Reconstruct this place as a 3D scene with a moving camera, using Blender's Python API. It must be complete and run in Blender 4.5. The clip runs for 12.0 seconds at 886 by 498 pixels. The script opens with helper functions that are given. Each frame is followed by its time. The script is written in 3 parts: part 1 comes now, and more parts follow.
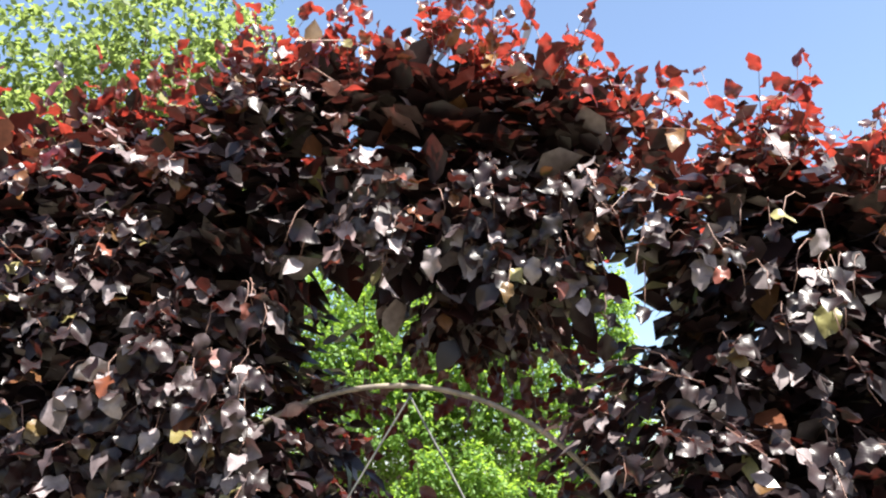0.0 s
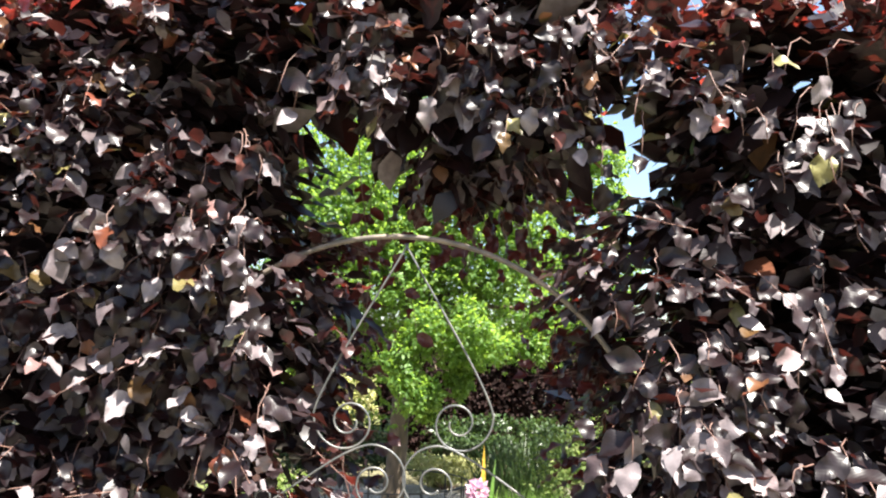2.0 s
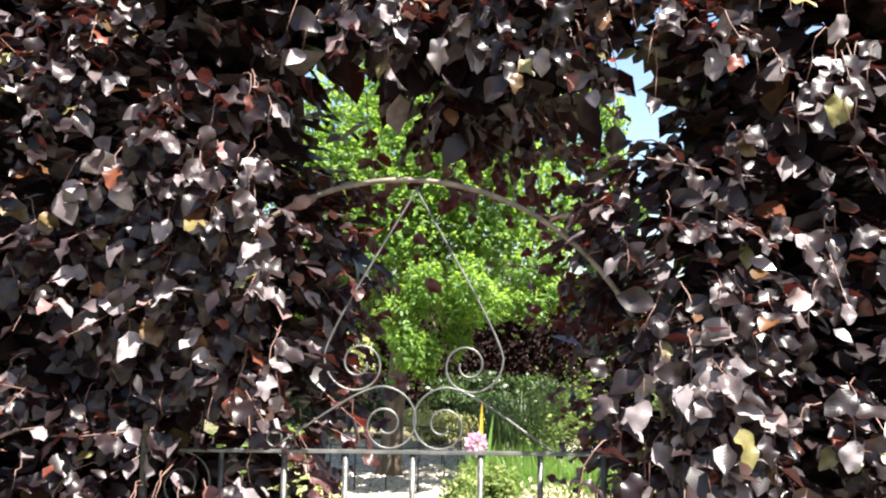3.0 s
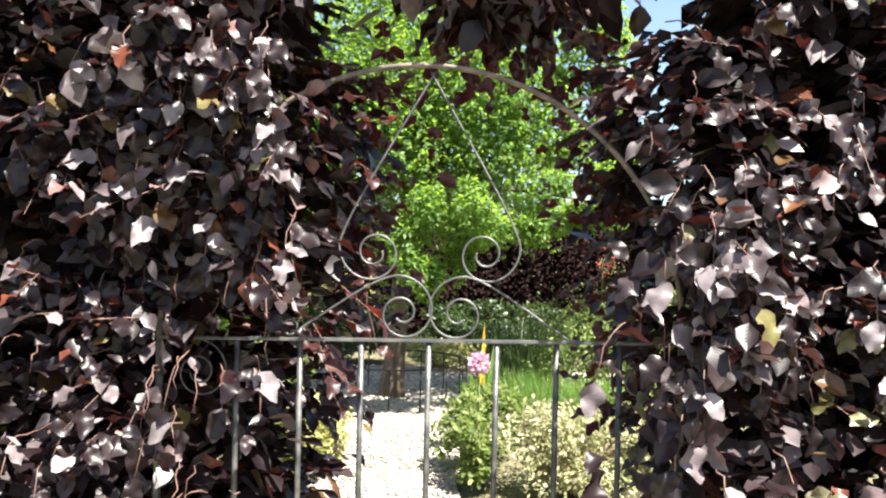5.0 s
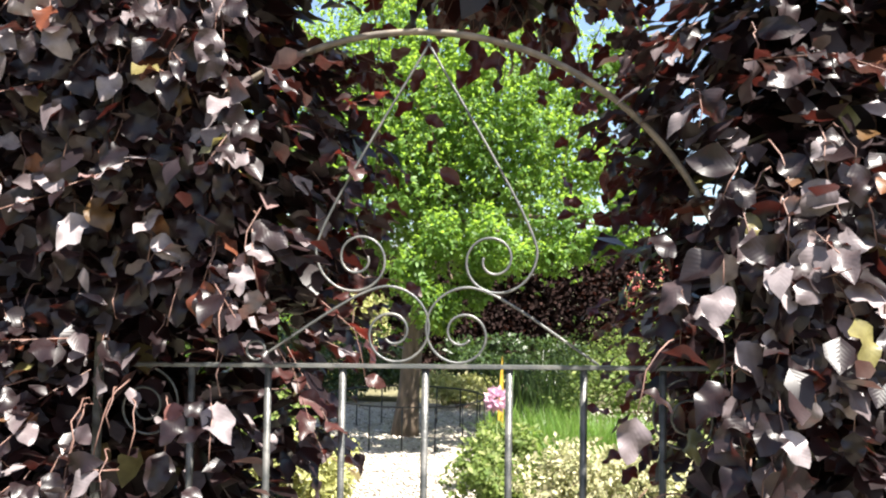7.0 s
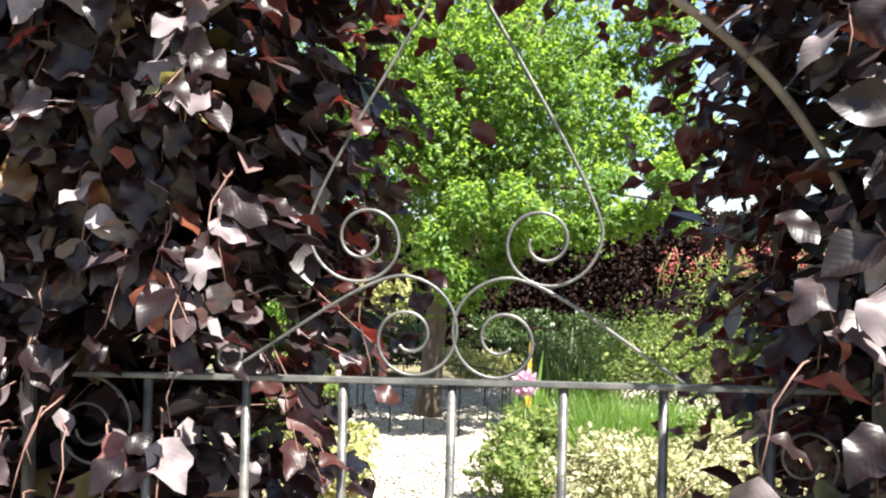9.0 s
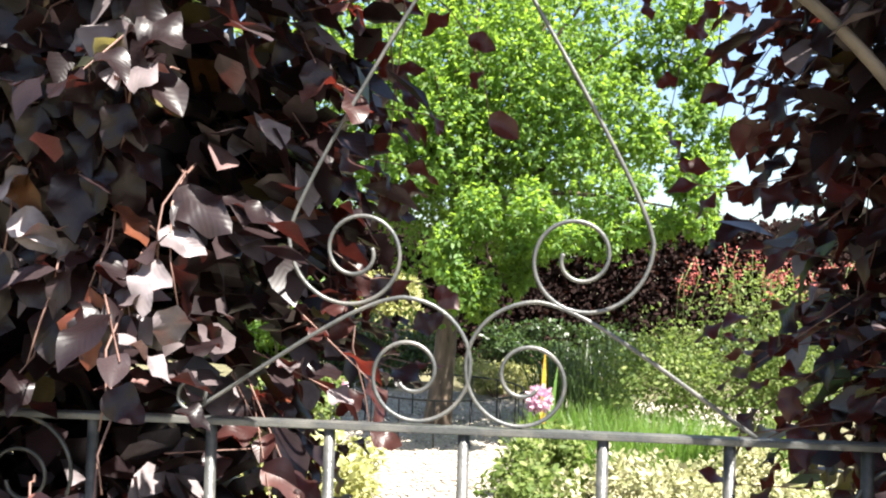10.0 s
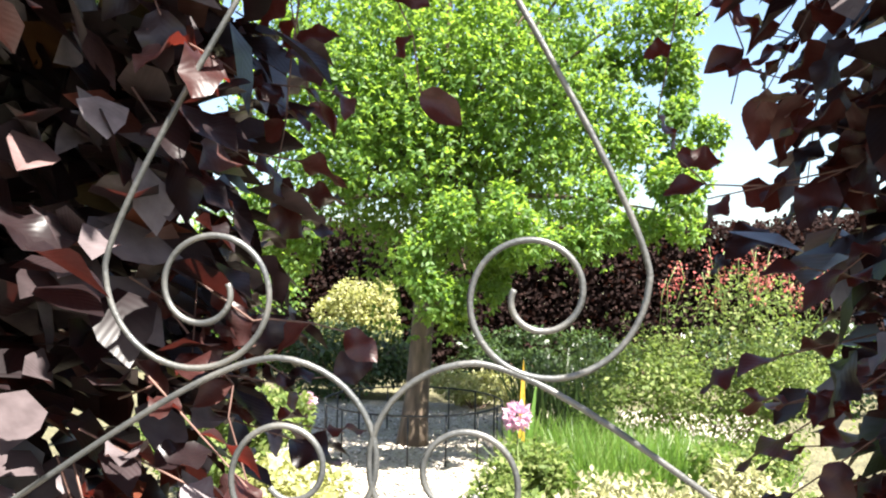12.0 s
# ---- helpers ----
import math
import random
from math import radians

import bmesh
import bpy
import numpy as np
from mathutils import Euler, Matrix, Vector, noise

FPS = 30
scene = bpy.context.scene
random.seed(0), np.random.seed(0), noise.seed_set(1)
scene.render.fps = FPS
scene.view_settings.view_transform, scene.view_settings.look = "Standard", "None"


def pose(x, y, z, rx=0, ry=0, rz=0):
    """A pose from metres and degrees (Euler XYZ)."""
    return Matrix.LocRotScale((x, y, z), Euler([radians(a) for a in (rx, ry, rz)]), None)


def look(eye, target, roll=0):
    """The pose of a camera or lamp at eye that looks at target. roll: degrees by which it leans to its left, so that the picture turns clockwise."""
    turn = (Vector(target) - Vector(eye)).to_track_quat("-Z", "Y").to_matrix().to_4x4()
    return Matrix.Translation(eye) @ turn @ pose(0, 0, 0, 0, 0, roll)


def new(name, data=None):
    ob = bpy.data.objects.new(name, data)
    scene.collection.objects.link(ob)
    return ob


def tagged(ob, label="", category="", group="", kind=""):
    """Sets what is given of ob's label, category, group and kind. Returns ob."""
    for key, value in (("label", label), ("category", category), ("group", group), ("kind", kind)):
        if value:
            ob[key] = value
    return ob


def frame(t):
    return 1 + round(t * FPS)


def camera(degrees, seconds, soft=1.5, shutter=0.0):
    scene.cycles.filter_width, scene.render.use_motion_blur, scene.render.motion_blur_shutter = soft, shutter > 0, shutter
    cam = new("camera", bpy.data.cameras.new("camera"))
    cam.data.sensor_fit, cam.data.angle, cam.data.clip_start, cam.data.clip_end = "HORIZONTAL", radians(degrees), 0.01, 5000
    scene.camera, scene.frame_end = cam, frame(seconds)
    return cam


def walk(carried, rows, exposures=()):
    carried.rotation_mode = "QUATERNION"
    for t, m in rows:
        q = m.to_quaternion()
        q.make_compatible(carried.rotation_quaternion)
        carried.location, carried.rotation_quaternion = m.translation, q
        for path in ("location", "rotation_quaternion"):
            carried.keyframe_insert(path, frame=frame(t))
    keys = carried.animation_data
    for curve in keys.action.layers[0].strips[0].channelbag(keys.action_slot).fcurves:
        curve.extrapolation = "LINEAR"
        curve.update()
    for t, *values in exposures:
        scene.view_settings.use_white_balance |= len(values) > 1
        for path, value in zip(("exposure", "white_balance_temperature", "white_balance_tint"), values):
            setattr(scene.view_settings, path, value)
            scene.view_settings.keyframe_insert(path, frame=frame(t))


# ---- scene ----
cam = camera(58.4, 12.0, soft=2.1)
PATH = [
    (0, (0.258, -0.04, 1.446), (0.028, 1.856, 2.042), 1.3),
    (0.5, (0.272, -0.038, 1.436), (0.042, 1.878, 1.961), 0.8),
    (1, (0.253, -0.028, 1.433), (0.045, 1.913, 1.867), 0.7),
    (1.5, (0.274, -0.026, 1.432), (0.03, 1.931, 1.768), 0.7),
    (2, (0.251, -0.035, 1.425), (0.037, 1.937, 1.682), 1.0),
    (2.5, (0.23, -0.031, 1.404), (0.034, 1.948, 1.613), 1.0),
    (4.5, (0.187, -0.032, 1.322), (-0.021, 1.957, 1.346), 1.2),
    (5, (0.178, -0.006, 1.288), (-0.012, 1.985, 1.291), 1.3),
    (5.5, (0.179, 0.051, 1.277), (-0.004, 2.043, 1.282), 1.2),
    (6, (0.187, 0.127, 1.252), (-0.018, 2.116, 1.298), 0.8),
    (6.5, (0.178, 0.206, 1.252), (-0.02, 2.196, 1.311), 0.4),
    (7, (0.184, 0.295, 1.235), (-0.056, 2.278, 1.33), 0.9),
    (7.2, (0.189, 0.325, 1.232), (-0.068, 2.305, 1.343), 1.3),
    (9, (0.133, 0.617, 1.258), (-0.165, 2.595, 1.28), 1.3),
    (9.5, (0.119, 0.708, 1.27), (-0.197, 2.683, 1.3), 1.4),
    (10, (0.105, 0.805, 1.27), (-0.223, 2.778, 1.307), 1.8),
    (10.5, (0.1, 0.882, 1.279), (-0.232, 2.853, 1.31), 1.3),
    (11, (0.102, 0.938, 1.275), (-0.229, 2.91, 1.296), 0.9),
    (11.5, (0.113, 1.025, 1.283), (-0.193, 3.001, 1.301), 1.5),
    (12, (0.121, 1.08, 1.297), (-0.161, 3.059, 1.345), 1.0),
]
walk(cam, [(t, look(eye, target, roll)) for t, eye, target, roll in PATH],
     [(0.0, 2.4), (1.0, 2.5), (2.5, 2.55), (5.0, 2.35), (9.0, 2.4), (12.0, 2.55)])

# world, sun
SUN_AZ, SUN_EL = 132.0, 60.0
world = bpy.data.worlds.new("world")
scene.world = world
world.use_nodes = True
wn = world.node_tree.nodes
sky = wn.new("ShaderNodeTexSky")
sky.sky_type = "NISHITA"
sky.sun_disc = False
sky.sun_elevation = radians(SUN_EL)
sky.sun_rotation = radians(SUN_AZ)
sky.air_density, sky.dust_density, sky.ozone_density = 1.0, 1.6, 1.0
wn["Background"].inputs["Strength"].default_value = 0.06
world.node_tree.links.new(sky.outputs[0], wn["Background"].inputs["Color"])
sun_data = bpy.data.lights.new("sun", "SUN")
sun_data.energy, sun_data.angle, sun_data.color = 5.0, radians(0.5), (1.0, 0.95, 0.87)
sun = new("sun", sun_data)
sun_way = Vector((math.sin(radians(SUN_AZ)) * math.cos(radians(SUN_EL)), math.cos(radians(SUN_AZ)) * math.cos(radians(SUN_EL)), math.sin(radians(SUN_EL))))
sun.matrix_world = look(sun_way * 30, (0, 0, 0))


# ---- materials ----
def material(name):
    m = bpy.data.materials.new(name)
    m.use_nodes = True
    return m, m.node_tree.nodes, m.node_tree.links, m.node_tree.nodes["Principled BSDF"]


def ramp(nodes, stops):
    r = nodes.new("ShaderNodeValToRGB")
    while len(r.color_ramp.elements) > 1:
        r.color_ramp.elements.remove(r.color_ramp.elements[-1])
    r.color_ramp.elements[0].position, r.color_ramp.elements[0].color = stops[0][0], (*stops[0][1], 1)
    for p, c in stops[1:]:
        e = r.color_ramp.elements.new(p)
        e.color = (*c, 1)
    return r


def leaf_material(name, stops, through_color, rough=0.38, trans=0.35, gloss=0.7, single=False, veins=True, coat=0.0):
    """A thin leaf: glossy face, coloured light coming through, veins along its own length."""
    m, n, l, p = material(name)
    if single:
        rnd = n.new("ShaderNodeObjectInfo").outputs["Random"]
    else:
        rnd = n.new("ShaderNodeNewGeometry").outputs["Random Per Island"]
    r = ramp(n, stops)
    l.new(rnd, r.inputs[0])
    uv = n.new("ShaderNodeTexCoord")
    spots = n.new("ShaderNodeTexNoise")
    spots.inputs["Scale"].default_value = 45
    spots.inputs["Detail"].default_value = 4
    l.new(uv.outputs["Object"], spots.inputs["Vector"])
    mix = n.new("ShaderNodeMix")
    mix.data_type, mix.blend_type = "RGBA", "MULTIPLY"
    sr = ramp(n, [(0.3, (0.55, 0.5, 0.5)), (0.7, (1.25, 1.2, 1.2))])
    l.new(spots.outputs["Fac"], sr.inputs[0])
    mix.inputs[0].default_value = 0.8
    l.new(r.outputs[0], mix.inputs[6])
    l.new(sr.outputs[0], mix.inputs[7])
    l.new(mix.outputs[2], p.inputs["Base Color"])
    p.inputs["Roughness"].default_value = rough
    p.inputs["Specular IOR Level"].default_value = gloss
    p.inputs["Coat Weight"].default_value = coat
    p.inputs["Coat Roughness"].default_value = 0.28
    if veins:
        sep = n.new("ShaderNodeSeparateXYZ")
        l.new(uv.outputs["UV"], sep.inputs[0])
        ab = n.new("ShaderNodeMath")
        ab.operation = "ABSOLUTE"
        sub = n.new("ShaderNodeMath")
        sub.operation = "SUBTRACT"
        sub.inputs[1].default_value = 0.5
        l.new(sep.outputs[0], sub.inputs[0])
        l.new(sub.outputs[0], ab.inputs[0])
        ma = n.new("ShaderNodeMath")
        ma.operation = "MULTIPLY_ADD"
        ma.inputs[1].default_value = -0.9
        l.new(ab.outputs[0], ma.inputs[0])
        l.new(sep.outputs[1], ma.inputs[2])
        mu = n.new("ShaderNodeMath")
        mu.operation = "MULTIPLY"
        mu.inputs[1].default_value = 50.0
        l.new(ma.outputs[0], mu.inputs[0])
        si = n.new("ShaderNodeMath")
        si.operation = "SINE"
        l.new(mu.outputs[0], si.inputs[0])
        add = n.new("ShaderNodeMath")
        add.operation = "MULTIPLY_ADD"
        add.inputs[1].default_value = 0.5
        l.new(si.outputs[0], add.inputs[0])
        l.new(spots.outputs["Fac"], add.inputs[2])
        b = n.new("ShaderNodeBump")
        b.inputs["Strength"].default_value = 0.1
        b.inputs["Distance"].default_value = 0.0012
        l.new(add.outputs[0], b.inputs["Height"])
        l.new(b.outputs[0], p.inputs["Normal"])
    t = n.new("ShaderNodeBsdfTranslucent")
    tm = n.new("ShaderNodeMix")
    tm.data_type, tm.blend_type = "RGBA", "MULTIPLY"
    tm.inputs[0].default_value = 0.7
    tm.inputs[6].default_value = (*through_color, 1)
    l.new(sr.outputs[0], tm.inputs[7])
    l.new(tm.outputs[2], t.inputs["Color"])
    ms = n.new("ShaderNodeMixShader")
    ms.inputs[0].default_value = trans
    l.new(p.outputs[0], ms.inputs[1])
    l.new(t.outputs[0], ms.inputs[2])
    l.new(ms.outputs[0], n["Material Output"].inputs["Surface"])
    return m


# pale grey stops put the sunlit sheen of some leaves into their colour
PURPLE_WITH_SHEEN = [(0.0, (0.008, 0.005, 0.006)), (0.55, (0.016, 0.010, 0.011)), (0.68, (0.040, 0.029, 0.031)), (0.79, (0.125, 0.106, 0.110)), (0.92, (0.26, 0.235, 0.241)), (0.95, (0.12, 0.032, 0.02)), (0.98, (0.08, 0.05, 0.018)), (1.0, (0.16, 0.155, 0.06))]
YOUNG = [(0.0, (0.030, 0.009, 0.012)), (0.40, (0.075, 0.012, 0.017)), (0.70, (0.115, 0.020, 0.018)), (0.88, (0.14, 0.055, 0.018)), (1.0, (0.20, 0.12, 0.03))]
beech = leaf_material("copper_beech_leaf", PURPLE_WITH_SHEEN, (0.11, 0.022, 0.016), rough=0.40, trans=0.14, gloss=0.26, coat=0.12)
beech_one = leaf_material("copper_beech_leaf_single", PURPLE_WITH_SHEEN, (0.11, 0.022, 0.016), rough=0.40, trans=0.14, gloss=0.26, coat=0.12, single=True)
hanging = leaf_material("hanging_copper_leaf", [(0, (0.022, 0.009, 0.009)), (0.7, (0.05, 0.018, 0.016)), (1, (0.10, 0.05, 0.045))], (0.16, 0.022, 0.014), rough=0.42, trans=0.35, gloss=0.5)
hanging_one = leaf_material("hanging_copper_leaf_single", [(0, (0.022, 0.009, 0.009)), (0.7, (0.05, 0.018, 0.016)), (1, (0.10, 0.05, 0.045))], (0.16, 0.022, 0.014), rough=0.42, trans=0.35, gloss=0.5, single=True)
young = leaf_material("young_copper_leaf", YOUNG, (0.30, 0.036, 0.024), trans=0.38)
olive = leaf_material("olive_beech_leaf", [(0, (0.06, 0.060, 0.020)), (0.6, (0.15, 0.145, 0.065)), (1, (0.27, 0.26, 0.145))], (0.26, 0.23, 0.06), trans=0.3)
tree_leaf = leaf_material("tree_leaf", [(0, (0.05, 0.105, 0.026)), (0.5, (0.075, 0.15, 0.04)), (0.85, (0.12, 0.22, 0.06)), (1, (0.20, 0.29, 0.11))], (0.35, 0.55, 0.065), rough=0.5, trans=0.5, gloss=0.25, veins=False)
far_leaf = leaf_material("far_tree_leaf", [(0, (0.07, 0.11, 0.035)), (1, (0.13, 0.17, 0.06))], (0.28, 0.38, 0.10), rough=0.5, trans=0.5, gloss=0.3, veins=False)
grass_leaf = leaf_material("grass_blade", [(0, (0.07, 0.16, 0.02)), (0.6, (0.095, 0.18, 0.03)), (1, (0.18, 0.25, 0.07))], (0.26, 0.44, 0.07), rough=0.4, trans=0.45, gloss=0.5, veins=False)
pale_leaf = leaf_material("pale_shrub_leaf", [(0, (0.16, 0.19, 0.08)), (0.6, (0.33, 0.33, 0.18)), (1, (0.50, 0.47, 0.31))], (0.44, 0.45, 0.20), rough=0.55, trans=0.35, gloss=0.3, veins=False)
herb_leaf = leaf_material("herb_leaf", [(0, (0.06, 0.10, 0.025)), (0.6, (0.115, 0.165, 0.045)), (1, (0.23, 0.26, 0.10))], (0.27, 0.38, 0.08), rough=0.6, trans=0.4, gloss=0.2, veins=False)
gold_leaf = leaf_material("golden_leaf", [(0, (0.24, 0.27, 0.09)), (0.6, (0.35, 0.37, 0.16)), (1, (0.48, 0.47, 0.26))], (0.50, 0.52, 0.16), rough=0.5, trans=0.4, gloss=0.3, veins=False)
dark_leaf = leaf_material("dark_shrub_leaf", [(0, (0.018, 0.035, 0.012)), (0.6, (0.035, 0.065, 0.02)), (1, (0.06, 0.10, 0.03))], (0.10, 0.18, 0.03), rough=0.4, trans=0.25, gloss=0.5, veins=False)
far_beech = leaf_material("far_beech_leaf", [(0, (0.016, 0.011, 0.010)), (0.6, (0.020, 0.012, 0.011)), (1, (0.034, 0.020, 0.017))], (0.06, 0.02, 0.014), rough=0.8, trans=0.2, gloss=0.05, veins=False)
red_petal = leaf_material("red_petal", [(0, (0.34, 0.07, 0.07)), (1, (0.50, 0.20, 0.17))], (0.42, 0.12, 0.10), rough=0.6, trans=0.35, gloss=0.2, veins=False)
pink_petal = leaf_material("pink_petal", [(0, (0.58, 0.33, 0.47)), (1, (0.82, 0.66, 0.75))], (0.7, 0.42, 0.56), rough=0.6, trans=0.35, gloss=0.2, veins=False)
yellow_blade = leaf_material("yellow_blade", [(0, (0.50, 0.32, 0.04)), (1, (0.62, 0.42, 0.06))], (0.7, 0.42, 0.05), rough=0.45, trans=0.4, gloss=0.3, veins=False)


def bark_material(name, a, b, scale, rough=0.85, bump=0.006):
    m, n, l, p = material(name)
    tc = n.new("ShaderNodeTexCoord")
    mp = n.new("ShaderNodeMapping")
    mp.inputs["Scale"].default_value = (1, 1, 0.25)
    l.new(tc.outputs["Object"], mp.inputs[0])
    ns = n.new("ShaderNodeTexNoise")
    ns.inputs["Scale"].default_value, ns.inputs["Detail"].default_value = scale, 8
    l.new(mp.outputs[0], ns.inputs["Vector"])
    r = ramp(n, [(0.3, a), (0.7, b)])
    l.new(ns.outputs["Fac"], r.inputs[0])
    l.new(r.outputs[0], p.inputs["Base Color"])
    bp = n.new("ShaderNodeBump")
    bp.inputs["Distance"].default_value = bump
    l.new(ns.outputs["Fac"], bp.inputs["Height"])
    l.new(bp.outputs[0], p.inputs["Normal"])
    p.inputs["Roughness"].default_value = rough
    return m


bark = bark_material("tree_bark", (0.045, 0.032, 0.022), (0.14, 0.10, 0.068), 22)
twig_bark = bark_material("beech_twig", (0.07, 0.035, 0.028), (0.20, 0.11, 0.085), 60, 0.6, 0.001)
stem_green = bark_material("green_stem", (0.08, 0.12, 0.03), (0.16, 0.20, 0.06), 40, 0.6, 0.001)


def iron_material(name, paint, worn, amount, rough, metal):
    m, n, l, p = material(name)
    tc = n.new("ShaderNodeTexCoord")
    big = n.new("ShaderNodeTexNoise")
    big.inputs["Scale"].default_value, big.inputs["Detail"].default_value = 28, 6
    fine = n.new("ShaderNodeTexNoise")
    fine.inputs["Scale"].default_value, fine.inputs["Detail"].default_value = 320, 4
    l.new(tc.outputs["Object"], big.inputs["Vector"])
    l.new(tc.outputs["Object"], fine.inputs["Vector"])
    r = ramp(n, [(amount - 0.12, paint), (amount + 0.12, worn)])
    l.new(big.outputs["Fac"], r.inputs[0])
    l.new(r.outputs[0], p.inputs["Base Color"])
    rr = ramp(n, [(0.3, (rough - 0.1,) * 3), (0.7, (rough + 0.15,) * 3)])
    l.new(fine.outputs["Fac"], rr.inputs[0])
    l.new(rr.outputs[0], p.inputs["Roughness"])
    p.inputs["Metallic"].default_value = metal
    b = n.new("ShaderNodeBump")
    b.inputs["Distance"].default_value = 0.0006
    l.new(fine.outputs["Fac"], b.inputs["Height"])
    l.new(b.outputs[0], p.inputs["Normal"])
    return m


iron = iron_material("gate_iron", (0.05, 0.052, 0.05), (0.14, 0.135, 0.125), 0.57, 0.42, 0.35)
iron_scroll = iron_material("scroll_iron", (0.080, 0.083, 0.083), (0.16, 0.155, 0.142), 0.55, 0.42, 0.4)
iron_arch = iron_material("arch_iron", (0.09, 0.075, 0.06), (0.18, 0.145, 0.11), 0.5, 0.6, 0.05)
iron_dark = iron_material("edging_iron", (0.02, 0.02, 0.02), (0.05, 0.045, 0.04), 0.6, 0.5, 0.3)


def ground_material(name, stops, scale, fine_scale, bump):
    m, n, l, p = material(name)
    tc = n.new("ShaderNodeTexCoord")
    a = n.new("ShaderNodeTexNoise")
    a.inputs["Scale"].default_value, a.inputs["Detail"].default_value = scale, 8
    b = n.new("ShaderNodeTexVoronoi")
    b.inputs["Scale"].default_value = fine_scale
    l.new(tc.outputs["Object"], a.inputs["Vector"])
    l.new(tc.outputs["Object"], b.inputs["Vector"])
    mx = n.new("ShaderNodeMix")
    mx.inputs[0].default_value = 0.45
    l.new(a.outputs["Fac"], mx.inputs[2])
    l.new(b.outputs["Color"], mx.inputs[3])
    r = ramp(n, stops)
    l.new(mx.outputs[0], r.inputs[0])
    l.new(r.outputs[0], p.inputs["Base Color"])
    bp = n.new("ShaderNodeBump")
    bp.inputs["Distance"].default_value = bump
    l.new(b.outputs["Distance"], bp.inputs["Height"])
    l.new(bp.outputs[0], p.inputs["Normal"])
    p.inputs["Roughness"].default_value = 0.9
    return m


soil = ground_material("garden_soil", [(0.25, (0.05, 0.045, 0.025)), (0.55, (0.11, 0.10, 0.05)), (0.8, (0.20, 0.18, 0.10))], 3, 60, 0.01)
gravel = ground_material("pale_gravel", [(0.2, (0.20, 0.17, 0.135)), (0.5, (0.36, 0.315, 0.255)), (0.8, (0.52, 0.47, 0.40))], 5, 75, 0.012)
pebble_mat = leaf_material("pebble", [(0, (0.20, 0.18, 0.15)), (0.5, (0.38, 0.35, 0.30)), (1, (0.58, 0.54, 0.48))], (0.2, 0.2, 0.2), rough=0.8, trans=0.0, gloss=0.3, veins=False)

# ---- mesh helpers ----
RNG = np.random.default_rng(11)


def thing(name, label, category, at=(0, 0, 0), group="", kind=""):
    ob = new(name)
    ob.location = at
    return tagged(ob, label, category, group, kind)


def mesh_part(name, verts, faces, mat, parent=None, label="", uvs=None, smooth=True, kind=""):
    """One mesh object from arrays; verts are in the world."""
    me = bpy.data.meshes.new(name)
    off = np.array(parent.matrix_basis.translation if parent is not None else (0, 0, 0))
    if parent is not None and parent.parent is not None:
        off = off + np.array(parent.parent.matrix_basis.translation)
    me.from_pydata((np.asarray(verts) - off).tolist(), [], faces if isinstance(faces, list) else faces.tolist())
    mats = mat if isinstance(mat, list) else [mat]
    for x in mats:
        me.materials.append(x)
    if smooth:
        me.polygons.foreach_set("use_smooth", [True] * len(me.polygons))
    if uvs is not None:
        layer = me.uv_layers.new(name="uv")
        idx = np.zeros(len(me.loops), dtype=np.int32)
        me.loops.foreach_get("vertex_index", idx)
        layer.data.foreach_set("uv", np.asarray(uvs)[idx].ravel())
    ob = new(name, me)
    if parent is not None:
        ob.parent = parent
    return tagged(ob, label, kind=kind)


def tube(points, radius, sides=8, flat=1.0, close=False):
    """Verts and faces of a rod along a line of points; radius may be one number or one for each point."""
    pts = np.asarray(points, float)
    k = len(pts)
    rad = np.full(k, radius) if np.isscalar(radius) else np.asarray(radius)
    tan = np.gradient(pts, axis=0)
    if close:
        tan = np.roll(pts, -1, 0) - np.roll(pts, 1, 0)
    tan /= np.linalg.norm(tan, axis=1)[:, None]
    ref = np.array((0.0, 1.0, 0.0))
    if abs(tan[:, 1]).max() > 0.9:
        ref = np.array((0.31, 0.12, 0.94))
    a = np.cross(tan, ref)
    a /= np.linalg.norm(a, axis=1)[:, None]
    b = np.cross(tan, a)
    ang = np.arange(sides) * 2 * np.pi / sides
    ring = pts[:, None] + rad[:, None, None] * (np.cos(ang)[None, :, None] * a[:, None] * flat + np.sin(ang)[None, :, None] * b[:, None])
    v = ring.reshape(-1, 3)
    f = []
    for i in range(k if close else k - 1):
        j = (i + 1) % k
        for s in range(sides):
            t = (s + 1) % sides
            f.append((i * sides + s, i * sides + t, j * sides + t, j * sides + s))
    if not close:
        f.append(tuple(range(sides - 1, -1, -1)))
        f.append(tuple(range((k - 1) * sides, k * sides)))
    return v, f


def joined(pieces):
    vs, fs, n = [], [], 0
    for v, f in pieces:
        vs.append(v)
        fs += [tuple(i + n for i in q) for q in f]
        n += len(v)
    return np.concatenate(vs), fs


def rods(a, b, r0, r1):
    """Many thin three-sided rods at once, from the points a to the points b."""
    d = b - a
    d /= np.linalg.norm(d, axis=1)[:, None] + 1e-9
    ref = np.where(np.abs(d[:, 2:3]) > 0.9, np.array([[1.0, 0, 0]]), np.array([[0, 0, 1.0]]))
    u = np.cross(d, ref)
    u /= np.linalg.norm(u, axis=1)[:, None]
    w = np.cross(d, u)
    rows = []
    for p, r in ((a, r0), (b, r1)):
        for s in range(3):
            t = 2 * np.pi * s / 3
            rows.append(p + r * (np.cos(t) * u + np.sin(t) * w))
    v = np.stack(rows, 1).reshape(-1, 3)
    base = np.array([(0, 1, 4, 3), (1, 2, 5, 4), (2, 0, 3, 5)])
    f = (np.arange(len(a))[:, None, None] * 6 + base[None]).reshape(-1, 4)
    return v, f


